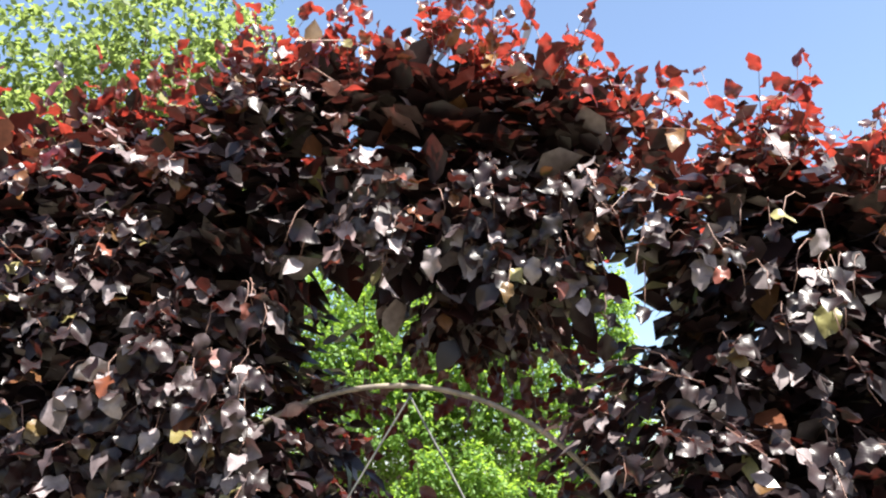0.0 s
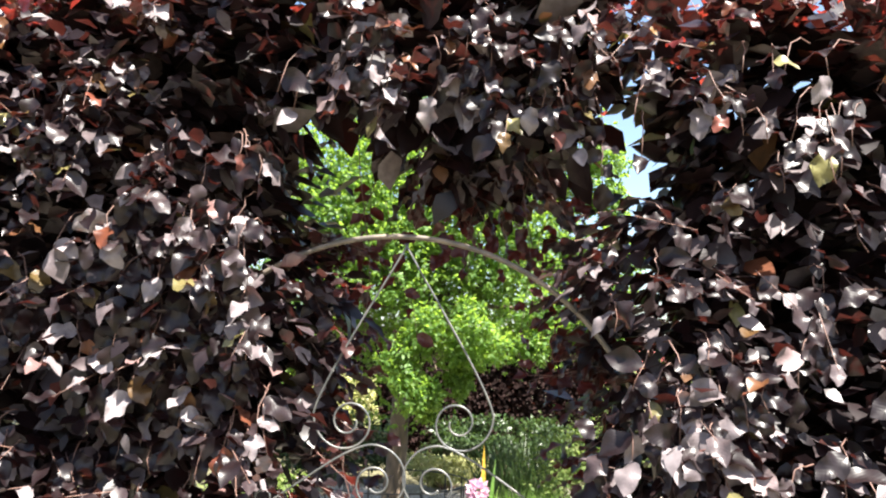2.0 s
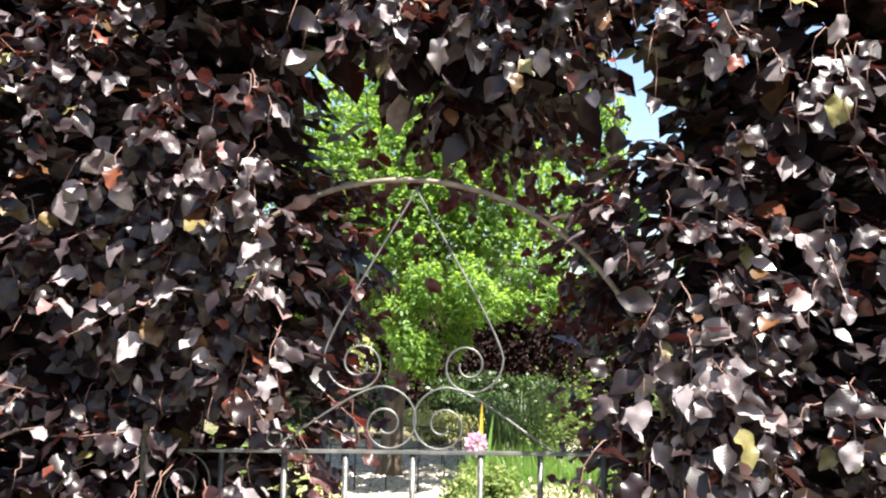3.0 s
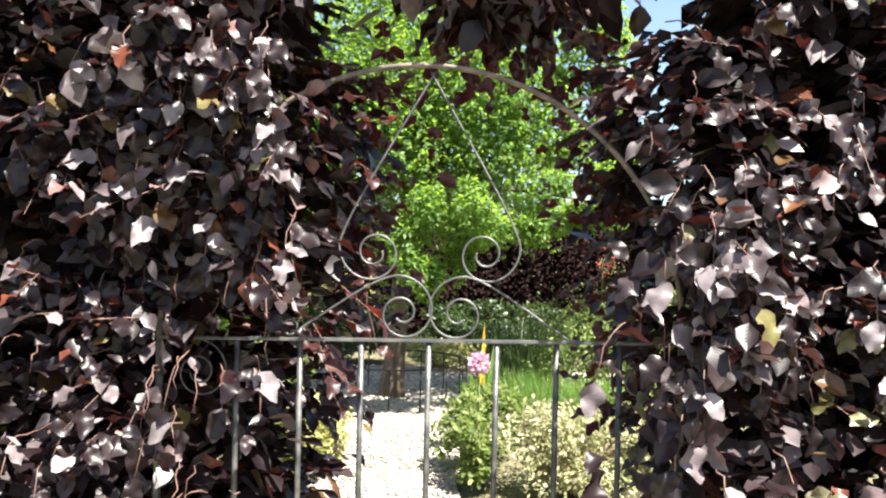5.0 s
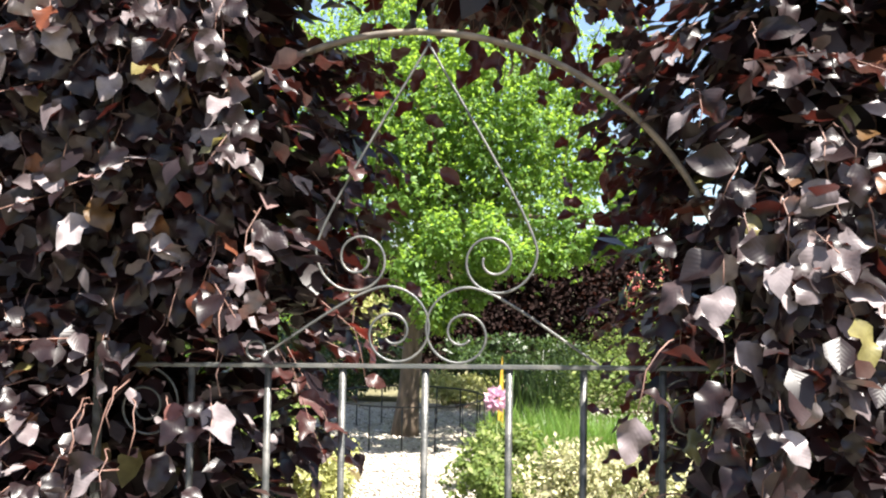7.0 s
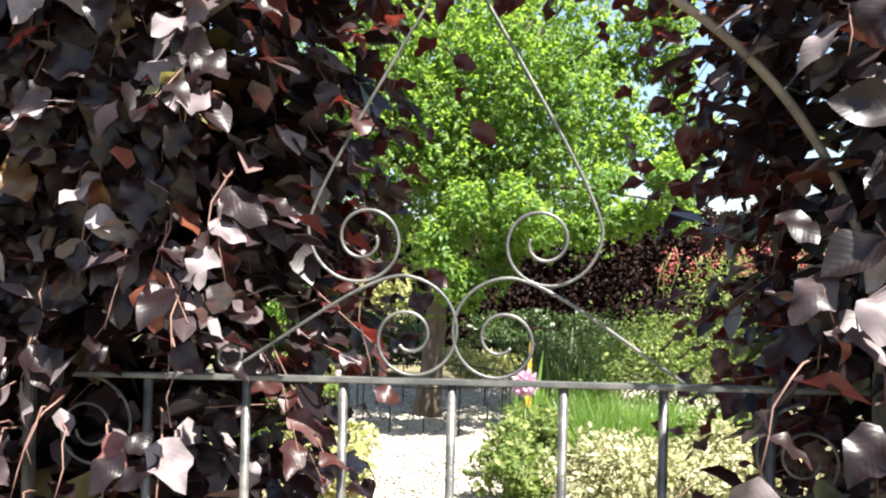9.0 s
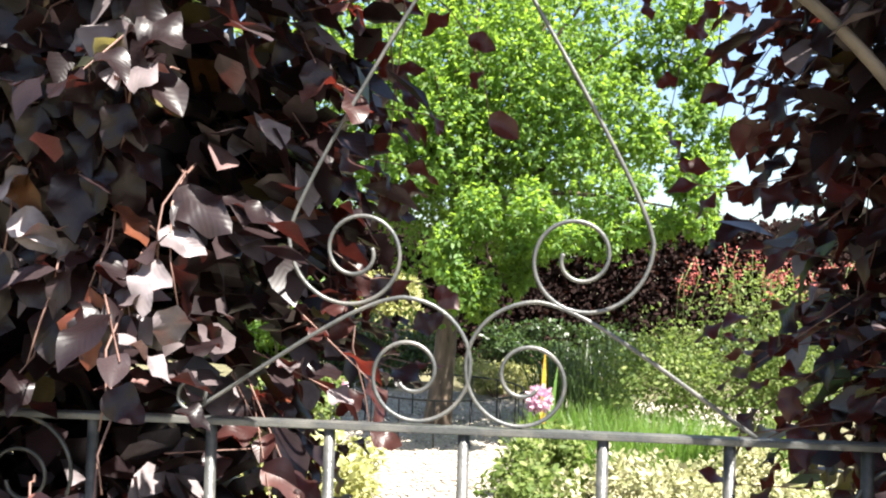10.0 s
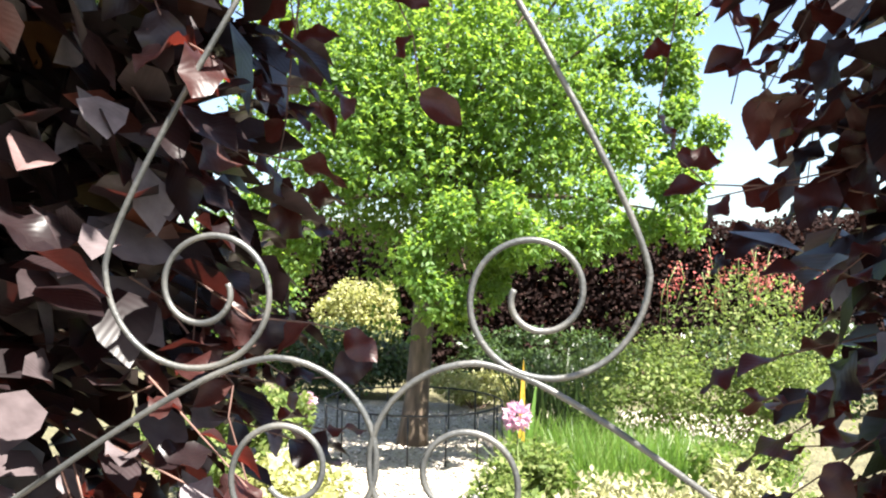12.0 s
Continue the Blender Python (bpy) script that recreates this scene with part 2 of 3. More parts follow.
def leaf_shape(rows, cols, width, wave, fold, droop, seed, tip=1.0, lobes=0, crimp=7.5):
    """A leaf of length 1 along y, its face up: egg-shaped outline, wavy edge, folded along the midrib, drooping tip."""
    r = np.random.default_rng(seed)
    ph = r.uniform(0, 6.28, 3)
    v, uv = [], []
    for i in range(rows + 1):
        t = i / rows
        w = width * 0.5 * (math.sin(math.pi * t ** 0.86) ** 0.78 if 0 < t < 1 else 0.012) * (1 - 0.16 * t * tip)
        if lobes:
            w *= 0.62 + 0.38 * abs(math.sin(math.pi * lobes * t))
        for j in range(cols + 1):
            s = 2 * j / cols - 1
            x = s * w * (1 + wave * 0.09 * math.sin((crimp + 0.5) * t + ph[0] + (s > 0) * 1.3) * abs(s))
            z = fold * abs(s) * w - droop * t * t + wave * 0.28 * w * abs(s) ** 1.5 * math.sin(crimp * t + ph[1] + (s > 0) * 2.1) + 0.25 * w * s * math.sin(3 * t + ph[2])
            v.append((x, t, z))
            uv.append((0.5 + s * 0.5 * w / (width * 0.5), t))
    f = []
    for i in range(rows):
        for j in range(cols):
            a = i * (cols + 1) + j
            f.append((a, a + 1, a + cols + 2, a + cols + 1))
    return np.array(v), np.array(f), np.array(uv)


def frames(forward, normal):
    """Turning matrices whose y goes along forward and whose z is near normal."""
    y = forward / (np.linalg.norm(forward, axis=1)[:, None] + 1e-9)
    x = np.cross(y, normal)
    x /= np.linalg.norm(x, axis=1)[:, None] + 1e-9
    z = np.cross(x, y)
    return np.stack((x, y, z), 2)


def scatter(shapes, place, turn, size, width=None):
    """All leaves as one set of arrays; each takes one of the shapes by turns."""
    vs, fs, us, n = [], [], [], 0
    for k, (v, f, uv) in enumerate(shapes):
        sel = np.arange(k, len(place), len(shapes))
        if not len(sel):
            continue
        vv = np.repeat(v[None], len(sel), 0)
        if width is not None:
            vv[:, :, 0] *= width[sel][:, None]
        w = np.einsum("nij,nkj->nki", turn[sel], vv) * size[sel][:, None, None] + place[sel][:, None]
        vs.append(w.reshape(-1, 3))
        fs.append((np.arange(len(sel))[:, None, None] * len(v) + f[None] + n).reshape(-1, f.shape[1]))
        us.append(np.tile(uv, (len(sel), 1)))
        n += len(sel) * len(v)
    return np.concatenate(vs), np.concatenate(fs), np.concatenate(us)


FINE = [leaf_shape(9, 4, 0.70, w, f, d, s, crimp=c) for s, (f, d, w, c) in enumerate([(0.25, 0.12, 1.2, 11), (0.1, 0.25, 1.5, 12), (0.4, 0.05, 0.9, 8), (-0.1, 0.18, 1.6, 10), (0.3, 0.35, 1.2, 13), (0.05, -0.05, 1.7, 9), (0.5, 0.2, 1.2, 12), (0.2, 0.45, 0.9, 9), (-0.25, 0.3, 1.4, 12)])]
PLAIN = [leaf_shape(3, 2, 0.70, 0.8, f, d, s + 20) for s, (f, d) in enumerate([(0.25, 0.12), (0.0, 0.25), (0.4, 0.0)])]
SMALL = [leaf_shape(2, 2, 0.62, 0.5, f, d, s + 40) for s, (f, d) in enumerate([(0.25, 0.1), (0.0, 0.25)])]
TINY = [leaf_shape(2, 1, 0.62, 0.3, 0.0, d, s + 50) for s, d in enumerate([0.1, 0.25, -0.1])]
LOBED = [leaf_shape(4, 2, 0.72, 0.4, f, d, s + 60, lobes=2) for s, (f, d) in enumerate([(0.25, 0.1), (0.1, 0.3), (0.35, 0.0)])]
CREST = [leaf_shape(3, 1, 0.46, 0.4, f, d, s + 70) for s, (f, d) in enumerate([(0.25, 0.1), (0.1, 0.3), (0.35, 0.0)])]
BLADE = [leaf_shape(4, 1, 0.05, 0.1, 0.0, d, s + 80) for s, d in enumerate([0.1, 0.35, 0.6])]


def unit(n, rng=RNG):
    v = rng.normal(size=(n, 3))
    return v / np.linalg.norm(v, axis=1)[:, None]


# ---- ground ----
def ground_sheet():
    bm = bmesh.new()
    bmesh.ops.create_grid(bm, x_segments=60, y_segments=60, size=1)
    for v in bm.verts:
        v.co.x, v.co.y = math.copysign(abs(v.co.x) ** 3 * 400, v.co.x), math.copysign(abs(v.co.y) ** 3 * 400, v.co.y) + 4
        v.co.z = -0.012 + 0.012 * noise.noise(v.co * 0.8)
    me = bpy.data.meshes.new("ground")
    bm.to_mesh(me)
    bm.free()
    me.materials.append(soil)
    return tagged(new("ground", me), "brown garden soil between the planted beds", "ground", kind="structure")


ground_sheet()


def path_sheet():
    """Gravel walk from the gate to the round of gravel about the tree."""
    bm = bmesh.new()
    rows = []
    for i in range(71):
        y = -2.0 + 10.6 * i / 70
        mid = -0.02 if y < 1.8 else -0.02 - 0.55 * min(1, (y - 1.8) / 2.6)
        half = 0.75 if y < 1.2 else 0.50
        left, right = mid - half, mid + half * 0.85
        if y > 5.1:
            k = min(1, (y - 5.1) / 1.2)
            left -= 1.6 * k
            right += 0.6 * k + 1.5 * max(0, min(1, (y - 6.9) / 0.5))
        row = []
        for j in range(17):
            s = j / 16
            x = left + (right - left) * s + 0.05 * noise.noise(Vector((y * 3, j * 0.3, 1)))
            row.append(bm.verts.new((x, y, 0.012 + 0.008 * noise.noise(Vector((x * 2, y * 2, 3))))))
        rows.append(row)
    for a, b in zip(rows, rows[1:]):
        for j in range(16):
            bm.faces.new((a[j], a[j + 1], b[j + 1], b[j]))
    me = bpy.data.meshes.new("gravel_path")
    bm.to_mesh(me)
    bm.free()
    me.materials.append(gravel)
    return tagged(new("gravel_path", me), "pale sunlit gravel path leading from the gate to the tree", "path", kind="structure")


path_sheet()


def pebbles(n):
    r = np.random.default_rng(3)
    y = r.uniform(2.8, 8.2, n)
    mid = -0.02 - 0.55 * np.clip((y - 1.8) / 2.6, 0, 1)
    x = mid + r.uniform(-1, 1, n) * (0.40 + 1.1 * np.clip((y - 5.1) / 1.2, 0, 1))
    ico = np.array([(0, 0, 1), (0.9, 0, 0), (0.3, 0.8, 0.1), (-0.7, 0.5, 0), (-0.7, -0.5, 0.1), (0.3, -0.85, 0), (0, 0, -0.8)])
    fac = np.array([(0, 1, 2), (0, 2, 3), (0, 3, 4), (0, 4, 5), (0, 5, 1), (6, 2, 1), (6, 3, 2), (6, 4, 3), (6, 5, 4), (6, 1, 5)])
    s = r.uniform(0.006, 0.020, n)
    turn = frames(unit(n, r) * (1, 1, 0.2), np.tile((0, 0, 1.0), (n, 1)) + 0.3 * unit(n, r))
    v = np.einsum("nij,nkj->nki", turn, np.repeat(ico[None] * (1, 1, 0.6), n, 0)) * s[:, None, None] + np.stack((x, y, 0.014 + s * 0.2), 1)[:, None]
    f = (np.arange(n)[:, None, None] * 7 + fac[None]).reshape(-1, 3)
    ob = mesh_part("gravel_stones", v.reshape(-1, 3), f, pebble_mat)
    return tagged(ob, "loose pale gravel stones strewn on the path", "gravel", kind="stuff")


pebbles(8000)

# ---- gate ----
GY = 1.6
RAIL = 1.100


def arc_points(cx, cz, r, a0, a1, n, y=GY):
    return [(cx + r * math.cos(radians(a0 + (a1 - a0) * i / n)), y, cz + r * math.sin(radians(a0 + (a1 - a0) * i / n))) for i in range(n + 1)]


def spiral(cx, cz, r0, k, a0, turns, n=72, k2=0.0, k3=0.0):
    """Points of a scroll that winds inwards; turns in degrees, minus for clockwise; k2, k3 slow or hasten the winding."""
    out = []
    for i in range(n + 1):
        d = turns * i / n
        u = abs(radians(d))
        r = r0 * math.exp(-k * u + k2 * u * u - k3 * u ** 3)
        out.append((cx + r * math.cos(radians(a0 + d)), GY, cz + r * math.sin(radians(a0 + d))))
    return out


def mirrored(points, cx=0.003):
    return [(2 * cx - x, y, z) for x, y, z in points]


def bezier(a, b, c, d, n):
    out = []
    for i in range(n):
        t = i / n
        q = [(1 - t) ** 3 * p + 3 * t * (1 - t) ** 2 * s + 3 * t * t * (1 - t) * u + t ** 3 * w for p, s, u, w in zip(a, b, c, d)]
        out.append(tuple(q))
    return out


def hammered(points, radius, seed):
    """Slight unevenness of hand-bent rod."""
    return [radius * (1 + 0.07 * noise.noise(Vector((i * 0.35, seed, 0)))) for i in range(len(points))]


def box(x0, x1, y0, y1, z0, z1, bevel=0.002):
    bm = bmesh.new()
    bmesh.ops.create_cube(bm, size=1)
    for v in bm.verts:
        v.co = Vector(((x0 + x1) / 2 + v.co.x * (x1 - x0), (y0 + y1) / 2 + v.co.y * (y1 - y0), (z0 + z1) / 2 + v.co.z * (z1 - z0)))
    bmesh.ops.bevel(bm, geom=bm.edges[:], offset=bevel, segments=2, affect="EDGES")
    bm.verts.ensure_lookup_table()
    v = np.array([x.co[:] for x in bm.verts])
    f = [tuple(x.index for x in q.verts) for q in bm.faces]
    bm.free()
    return v, f


def gate():
    g = thing("garden_gate", "grey wrought-iron garden gate with scrolls under a round arch, closed", "gate", (0, GY, 0))
    g.rotation_euler[2] = radians(2.9)
    v, f = box(-0.556, 0.516, GY - 0.009, GY + 0.009, RAIL - 0.0032, RAIL + 0.0032, 0.0012)
    v[:, 2] += 0.003 + 0.014 * v[:, 0]
    mesh_part("top_rail", v, f, iron_scroll, g, "flat worn iron rail", smooth=False)
    v, f = box(-0.552, 0.512, GY - 0.009, GY + 0.009, 0.10, 0.115)
    mesh_part("bottom_rail", v, f, iron, g, smooth=False)
    for x in (-0.395, -0.264, -0.138, 0.0, 0.138, 0.259, 0.386):
        v, f = tube([(x, GY, 0.112), (x, GY, 0.4), (x, GY, 0.8), (x, GY, RAIL + 0.002 + 0.014 * x)], 0.0060, 10)
        mesh_part("bar", v, f, iron, g)
    for x in (-0.557, 0.509):
        v, f = box(x - 0.0065, x + 0.0065, GY - 0.0065, GY + 0.0065, -0.02, RAIL + 0.035)
        mesh_part("stile", v, f, iron, g, smooth=False)
    pts = arc_points(-0.024, 1.131, 0.533, 0, 180, 72)
    v, f = tube(pts, [0.0068 * (1 + 0.05 * noise.noise(Vector((i * 0.3, 5, 0)))) for i in range(73)], 10, 0.85)
    mesh_part("arch", v, f, iron_arch, g, "round-topped arch rod, weathered beige")
    upper = bezier((0.001, GY, 1.650), (-0.075, GY, 1.516), (-0.1885, GY, 1.335), (-0.1885, GY, 1.290), 30) + spiral(-0.115, 1.280, 0.0735, 0.2197, 172, 562, k2=0.02453, k3=0.001893)
    lower = bezier((-0.280, GY, 1.111), (-0.19, GY, 1.170), (-0.115, GY, 1.231), (-0.0655, GY, 1.2346), 24) + spiral(-0.056, 1.158, 0.0771, 0.1567, 97, -595, k2=0.00444, k3=0.000393)
    hook = [(-0.280, GY, 1.108)] + arc_points(-0.286, 1.124, 0.0155, 300, 20, 24) + [(-0.2725, GY, 1.117)]
    side = spiral(-0.474, 1.026, 0.067, 0.12, 90, -620)
    for k, (pts, name) in enumerate(((upper, "upper_scroll"), (lower, "lower_scroll"), (hook, "hook_end"), (side, "side_scroll"))):
        for m, q in enumerate((pts, mirrored(pts, {"side_scroll": -0.024, "upper_scroll": -0.003}.get(name, 0.002)))):
            if name == "hook_end" and m:
                continue
            dy = 0.0 if name != "hook_end" else -0.001
            q = [(x, y + dy, z) for x, y, z in q]
            v, f = tube(q, hammered(q, 0.0022, k + 7 * m), 8)
            mesh_part(name, v, f, iron_scroll if name != "side_scroll" else iron, g)
    return g


gate()

# ---- near hedge ----
HEDGE_BACK = 1.98


def hedge_top(x):
    return 2.12 + 0.31 * np.exp(-((x + 0.1) / 0.5) ** 2) + 0.10 / (1 + np.exp((x + 0.3) / 0.12)) + 0.04 * np.exp(-((x - 0.5) / 0.26) ** 2) + 0.03 * np.sin(3.1 * x + 0.5) + 0.02 * np.sin(9 * x)


def front(x, z):
    """The clipped face of the hedge: bulges and hollows."""
    brow = 0.03 * np.clip((z - 1.96 - 0.1 * np.exp(-(x / 0.5) ** 2)) / 0.12, 0, 1)
    foot = 0.17 * np.clip(1.32 - z, 0, 0.6)
    cheek = 0.06 * np.clip((x - 0.42) / 0.1, 0, 1) * np.clip((1.46 - z) / 0.15, 0, 1)
    return 1.465 - brow - foot - cheek + 0.028 * np.sin(9.5 * x + 2.2 * np.sin(4.0 * z)) * np.sin(8.3 * z + 1.1) + 0.035 * np.sin(4.2 * x + 1.0) * np.cos(3.1 * z) + 0.02 * np.sin(7 * z + 2 * x)


def open_left(z):
    return -0.205 - 0.05 * np.clip((z - 1.35) / 0.4, 0, 1) - 0.07 * np.clip((z - 1.74) / 0.1, 0, 1) + 0.02 * np.sin(9 * z) - 0.09 * np.clip((1.2 - z) / 0.15, 0, 1)


def open_right(z):
    return 0.435 + 0.03 * np.clip((1.3 - z) / 0.15, 0, 1) - 0.07 * np.exp(-((z - 1.58) / 0.09) ** 2) + 0.21 * np.exp(-((z - 1.93) / 0.14) ** 2) + 0.012 * np.sin(17 * z + 1)


def open_top(x):
    """Two pockets with a lobe of foliage hanging between them."""
    return 2.01 + 0.07 / (1 + np.exp((x + 0.02) / 0.02)) + 0.05 / (1 + np.exp((0.34 - x) / 0.02)) - 0.20 / (1 + ((x - 0.13) / 0.15) ** 6) - 3.0 * np.clip(np.abs(x - 0.15) - 0.36, 0, 1) ** 2


def clear_of_gate(P, rng):
    """Which leaves stay: the ironwork stands in a hollow of the hedge, with only loose leaves before it."""
    x, y, z = P.T
    within = (x > -0.58) & (x < 0.53) & ((z < 1.13) | ((x + 0.024) ** 2 + (z - 1.131) ** 2 < 0.55 ** 2))
    u = rng.uniform(size=len(P))
    loose = np.where(z < 1.18, np.where(x > 0.43, 1.0, np.where(x < -0.45, 0.6, 0.16)), np.where(x < -0.21, 1.0, np.where(x > 0.45, 1.0, 0.2)))
    return ~within | (y > GY + 0.06) | ((y < GY - 0.045) & (u < loose))


def hedge_twigs(n, rng, shell):
    """Twig roots inside the hedge. shell: in the outer skin (front, sides of the opening, top) or anywhere inside."""
    out = np.zeros((0, 3))
    way = np.zeros((0, 3))
    while len(out) < n:
        m = n * 3
        x, z = rng.uniform(-2.1, 2.3, m), rng.uniform(0.03, 2.4, m)
        y = rng.uniform(1.40, HEDGE_BACK, m)
        fr = front(x, z)
        d_front, d_top = y - fr, hedge_top(x) - z
        d_open = np.maximum(np.maximum(open_left(z) - x, x - open_right(z)), z - open_top(x))
        d_back = HEDGE_BACK - y
        inside = (d_front > 0) & (d_top > 0) & (d_open > 0) & (d_back > 0)
        stack = np.stack((d_front, d_top, d_open, d_back), 1)
        near = stack.argmin(1)
        least = stack.min(1)
        hollow = np.sin(11 * x + 2.0 * np.sin(5 * z)) * np.sin(9 * z + 1.7 * np.sin(6 * x))
        thin = 1 - 0.55 * ((x > 0.45) & (z > 1.3) & (z < 2.05)) - 0.35 * ((x > -0.75) & (x < -0.2) & (z > 1.45) & (z < 1.95)) - 0.4 * ((x > -0.3) & (x < 0.5) & (z > 2.04) & (z < 2.24))
        keep = inside & ((least < 0.06) & (rng.uniform(size=m) < (0.5 + 0.6 * hollow) * thin) if shell else ((d_front > np.where(((z > 1.12) & (x < -0.24) & (x > -0.75)) | ((x > 0.44) & (x < 0.75) & (z < 1.5)), 0.045, 0.125) + 0.05 * np.clip(-hollow, 0, 1)) & (stack[:, 1:].min(1) > 0.045)))
        side = np.where((z > open_top(x) - 0.02) & (np.abs(x - 0.09) < 0.3), 0, np.sign(x - 0.09))
        w = np.zeros((m, 3))
        w[near == 0] = (0, -1, 0)
        w[near == 1] = (0, -0.15, 1)
        w[near == 3] = (0, 1, 0)
        o = near == 2
        w[o] = np.stack((-side[o], np.full(o.sum(), -0.15), np.where(side[o] == 0, -1, -0.1)), 1)
        out = np.concatenate((out, np.stack((x, y, z), 1)[keep]))
        way = np.concatenate((way, w[keep]))
    return out[:n], way[:n]


def twig_leaves(root, way, rng, leaves, length, lift):
    """Leaves set by turns along drooping twigs; returns twig ends, and for each leaf its place, forward and normal."""
    n = len(root)
    axis = way + 0.75 * unit(n, rng) + np.array((0, 0, lift))
    axis /= np.linalg.norm(axis, axis=1)[:, None]
    ln = length * rng.uniform(0.6, 1.3, n)
    tip = root + axis * ln[:, None] + np.stack((0 * ln, 0 * ln, -0.25 * ln), 1) * (way[:, 2:3] < 0.5)
    P, F, N, W = [], [], [], []
    side = np.cross(axis, np.tile((0, 0, 1.0), (n, 1))) + 1e-3
    side /= np.linalg.norm(side, axis=1)[:, None]
    fall = np.where(rng.uniform(size=n) < 0.6, rng.uniform(0.05, 0.3, n), rng.uniform(0.5, 0.9, n))
    for k in range(leaves):
        t = (k + 0.6) / leaves
        s = 1 if k % 2 else -1
        p = root + (tip - root) * t
        f = axis * (0.5 if k < leaves - 1 else 1.0) + side * s * (0.8 if k < leaves - 1 else 0.1) + np.outer(fall, (0, 0, -1.0)) + 0.45 * unit(n, rng)
        nm = way * (0.1 + 0.6 * fall)[:, None] + np.array((0, 0, 0.8)) + 0.42 * unit(n, rng)
        P.append(p)
        F.append(f)
        N.append(nm)
        W.append(way)
    return tip, np.concatenate(P), np.concatenate(F), np.concatenate(N), np.concatenate(W)


def beech_hedge():
    h = thing("beech_hedge", "clipped copper beech hedge with dark purple leaves arching over the gate", "hedge", (0, 1.65, 0))
    rng = np.random.default_rng(5)
    # stems
    stems = []
    for x in (-1.9, -1.5, -1.1, -0.72, 0.78, 1.15, 1.6, 2.1):
        pts = [(x + 0.06 * noise.noise(Vector((x * 3, z * 2, 0))), 1.80 + 0.05 * noise.noise(Vector((x * 3, z * 2, 9))), z) for z in np.linspace(-0.05, 1.95, 12)]
        stems.append(tube(pts, np.linspace(0.028, 0.008, 12), 7))
        v, f = stems[-1]
        mesh_part("stem", v, f, twig_bark, h)
    # inside
    root, way = hedge_twigs(12300, rng, False)
    tip, P, F, N, W = twig_leaves(root, way, rng, 4, 0.12, 0.1)
    keep = clear_of_gate(P, rng)
    P, F, N = P[keep], F[keep], N[keep]
    size = rng.uniform(0.05, 0.085, len(P)) * np.where(P[:, 1] < 1.6, 0.72, 1.0 + 0.5 * np.clip((P[:, 2] - 1.75) / 0.2, 0, 1) + 0.45 * ((P[:, 1] > 1.74) & (np.abs(P[:, 0] - 0.1) > 0.5)))
    v, f, uv = scatter(PLAIN, P, frames(F, N), size)
    mesh_part("inner_foliage", v, f, beech, h, "dense shaded inner leaves", uv, kind="stuff")
    # outer skin
    root, way = hedge_twigs(1500, rng, True)
    tip, P, F, N, W = twig_leaves(root, way, rng, 4, 0.12, 0.05)
    keep = clear_of_gate(P, rng)
    size = rng.uniform(0.034, 0.062, len(P))
    turn = frames(F, N)
    bad = (P[:, 1] < 1.34) | ~keep
    high = (P[:, 2] > hedge_top(P[:, 0]) - 0.13 + 0.08 * rng.normal(size=len(P))) & ~bad & (rng.uniform(size=len(P)) < 0.6)
    ol = ~high & ~bad & (rng.uniform(size=len(P)) < np.where((P[:, 0] > 0.3) & (P[:, 2] < 1.18), 0.4, 0.02))
    rest = ~high & ~bad & ~ol
    # the leaves beside the gate are single parts
    near = np.where(rest & (P[:, 1] < 1.50) & (np.abs(P[:, 0] - 0.08) < 0.95) & (P[:, 2] > 0.9) & (P[:, 2] < 1.75))[0]
    single = near[:: max(1, len(near) // 290)][:290]
    mask = rest.copy()
    mask[single] = False
    for sel, mat, name, label in ((mask, beech, "outer_foliage", "dark purple leaves, some with a pale sunlit sheen in their colour"), (high, young, "young_foliage", "translucent red young leaves"), (ol, olive, "olive_foliage", "greenish bronze leaves")):
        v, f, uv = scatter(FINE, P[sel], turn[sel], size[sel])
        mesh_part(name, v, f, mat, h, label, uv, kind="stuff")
    tk = clear_of_gate(tip, rng) & clear_of_gate((root + tip) / 2, rng)
    a, b = rods(root[tk], tip[tk], 0.0014, 0.0008)
    mesh_part("twig_work", a, b, twig_bark, h, "thin reddish-brown twigs", kind="stuff")
    meshes = []
    for v, f, uv in FINE:
        me = bpy.data.meshes.new("leaf")
        me.from_pydata(v.tolist(), [], f.tolist())
        me.materials.append(beech_one)
        me.polygons.foreach_set("use_smooth", [True] * len(me.polygons))
        layer = me.uv_layers.new(name="uv")
        idx = np.zeros(len(me.loops), dtype=np.int32)
        me.loops.foreach_get("vertex_index", idx)
        layer.data.foreach_set("uv", uv[idx].ravel())
        meshes.append(me)
    for k, i in enumerate(single):
        ob = new("leaf", meshes[k % len(meshes)])
        ob.parent = h
        m = Matrix(turn[i].tolist()).to_4x4()
        ob.matrix_basis = Matrix.Translation(Vector(P[i]) - Vector((0, 1.65, 0))) @ m @ Matrix.Scale(size[i], 4)
    # drooping sprays that stand out from the clipped face
    n = 420
    x = np.where(rng.uniform(size=n) < 0.55, rng.uniform(-1.25, -0.24, n), rng.uniform(0.36, 1.45, n))
    z = 0.75 + 1.27 * rng.uniform(0, 1, n) ** 1.25
    m = rng.uniform(size=n) < 0.14
    x, z = np.where(m, rng.uniform(-0.2, 0.4, n), x), np.where(m, rng.uniform(1.96, 2.12, n), z)
    m = np.arange(n) >= 330
    x, z = np.where(m, rng.uniform(-0.62, -0.27, n), x), np.where(m, rng.uniform(1.24, 1.78, n), z)
    m = np.arange(n) >= 378
    x, z = np.where(m, rng.uniform(0.44, 0.60, n), x), np.where(m, rng.uniform(1.08, 1.48, n), z)
    root = np.stack((x, front(x, z) + 0.05, z), 1)
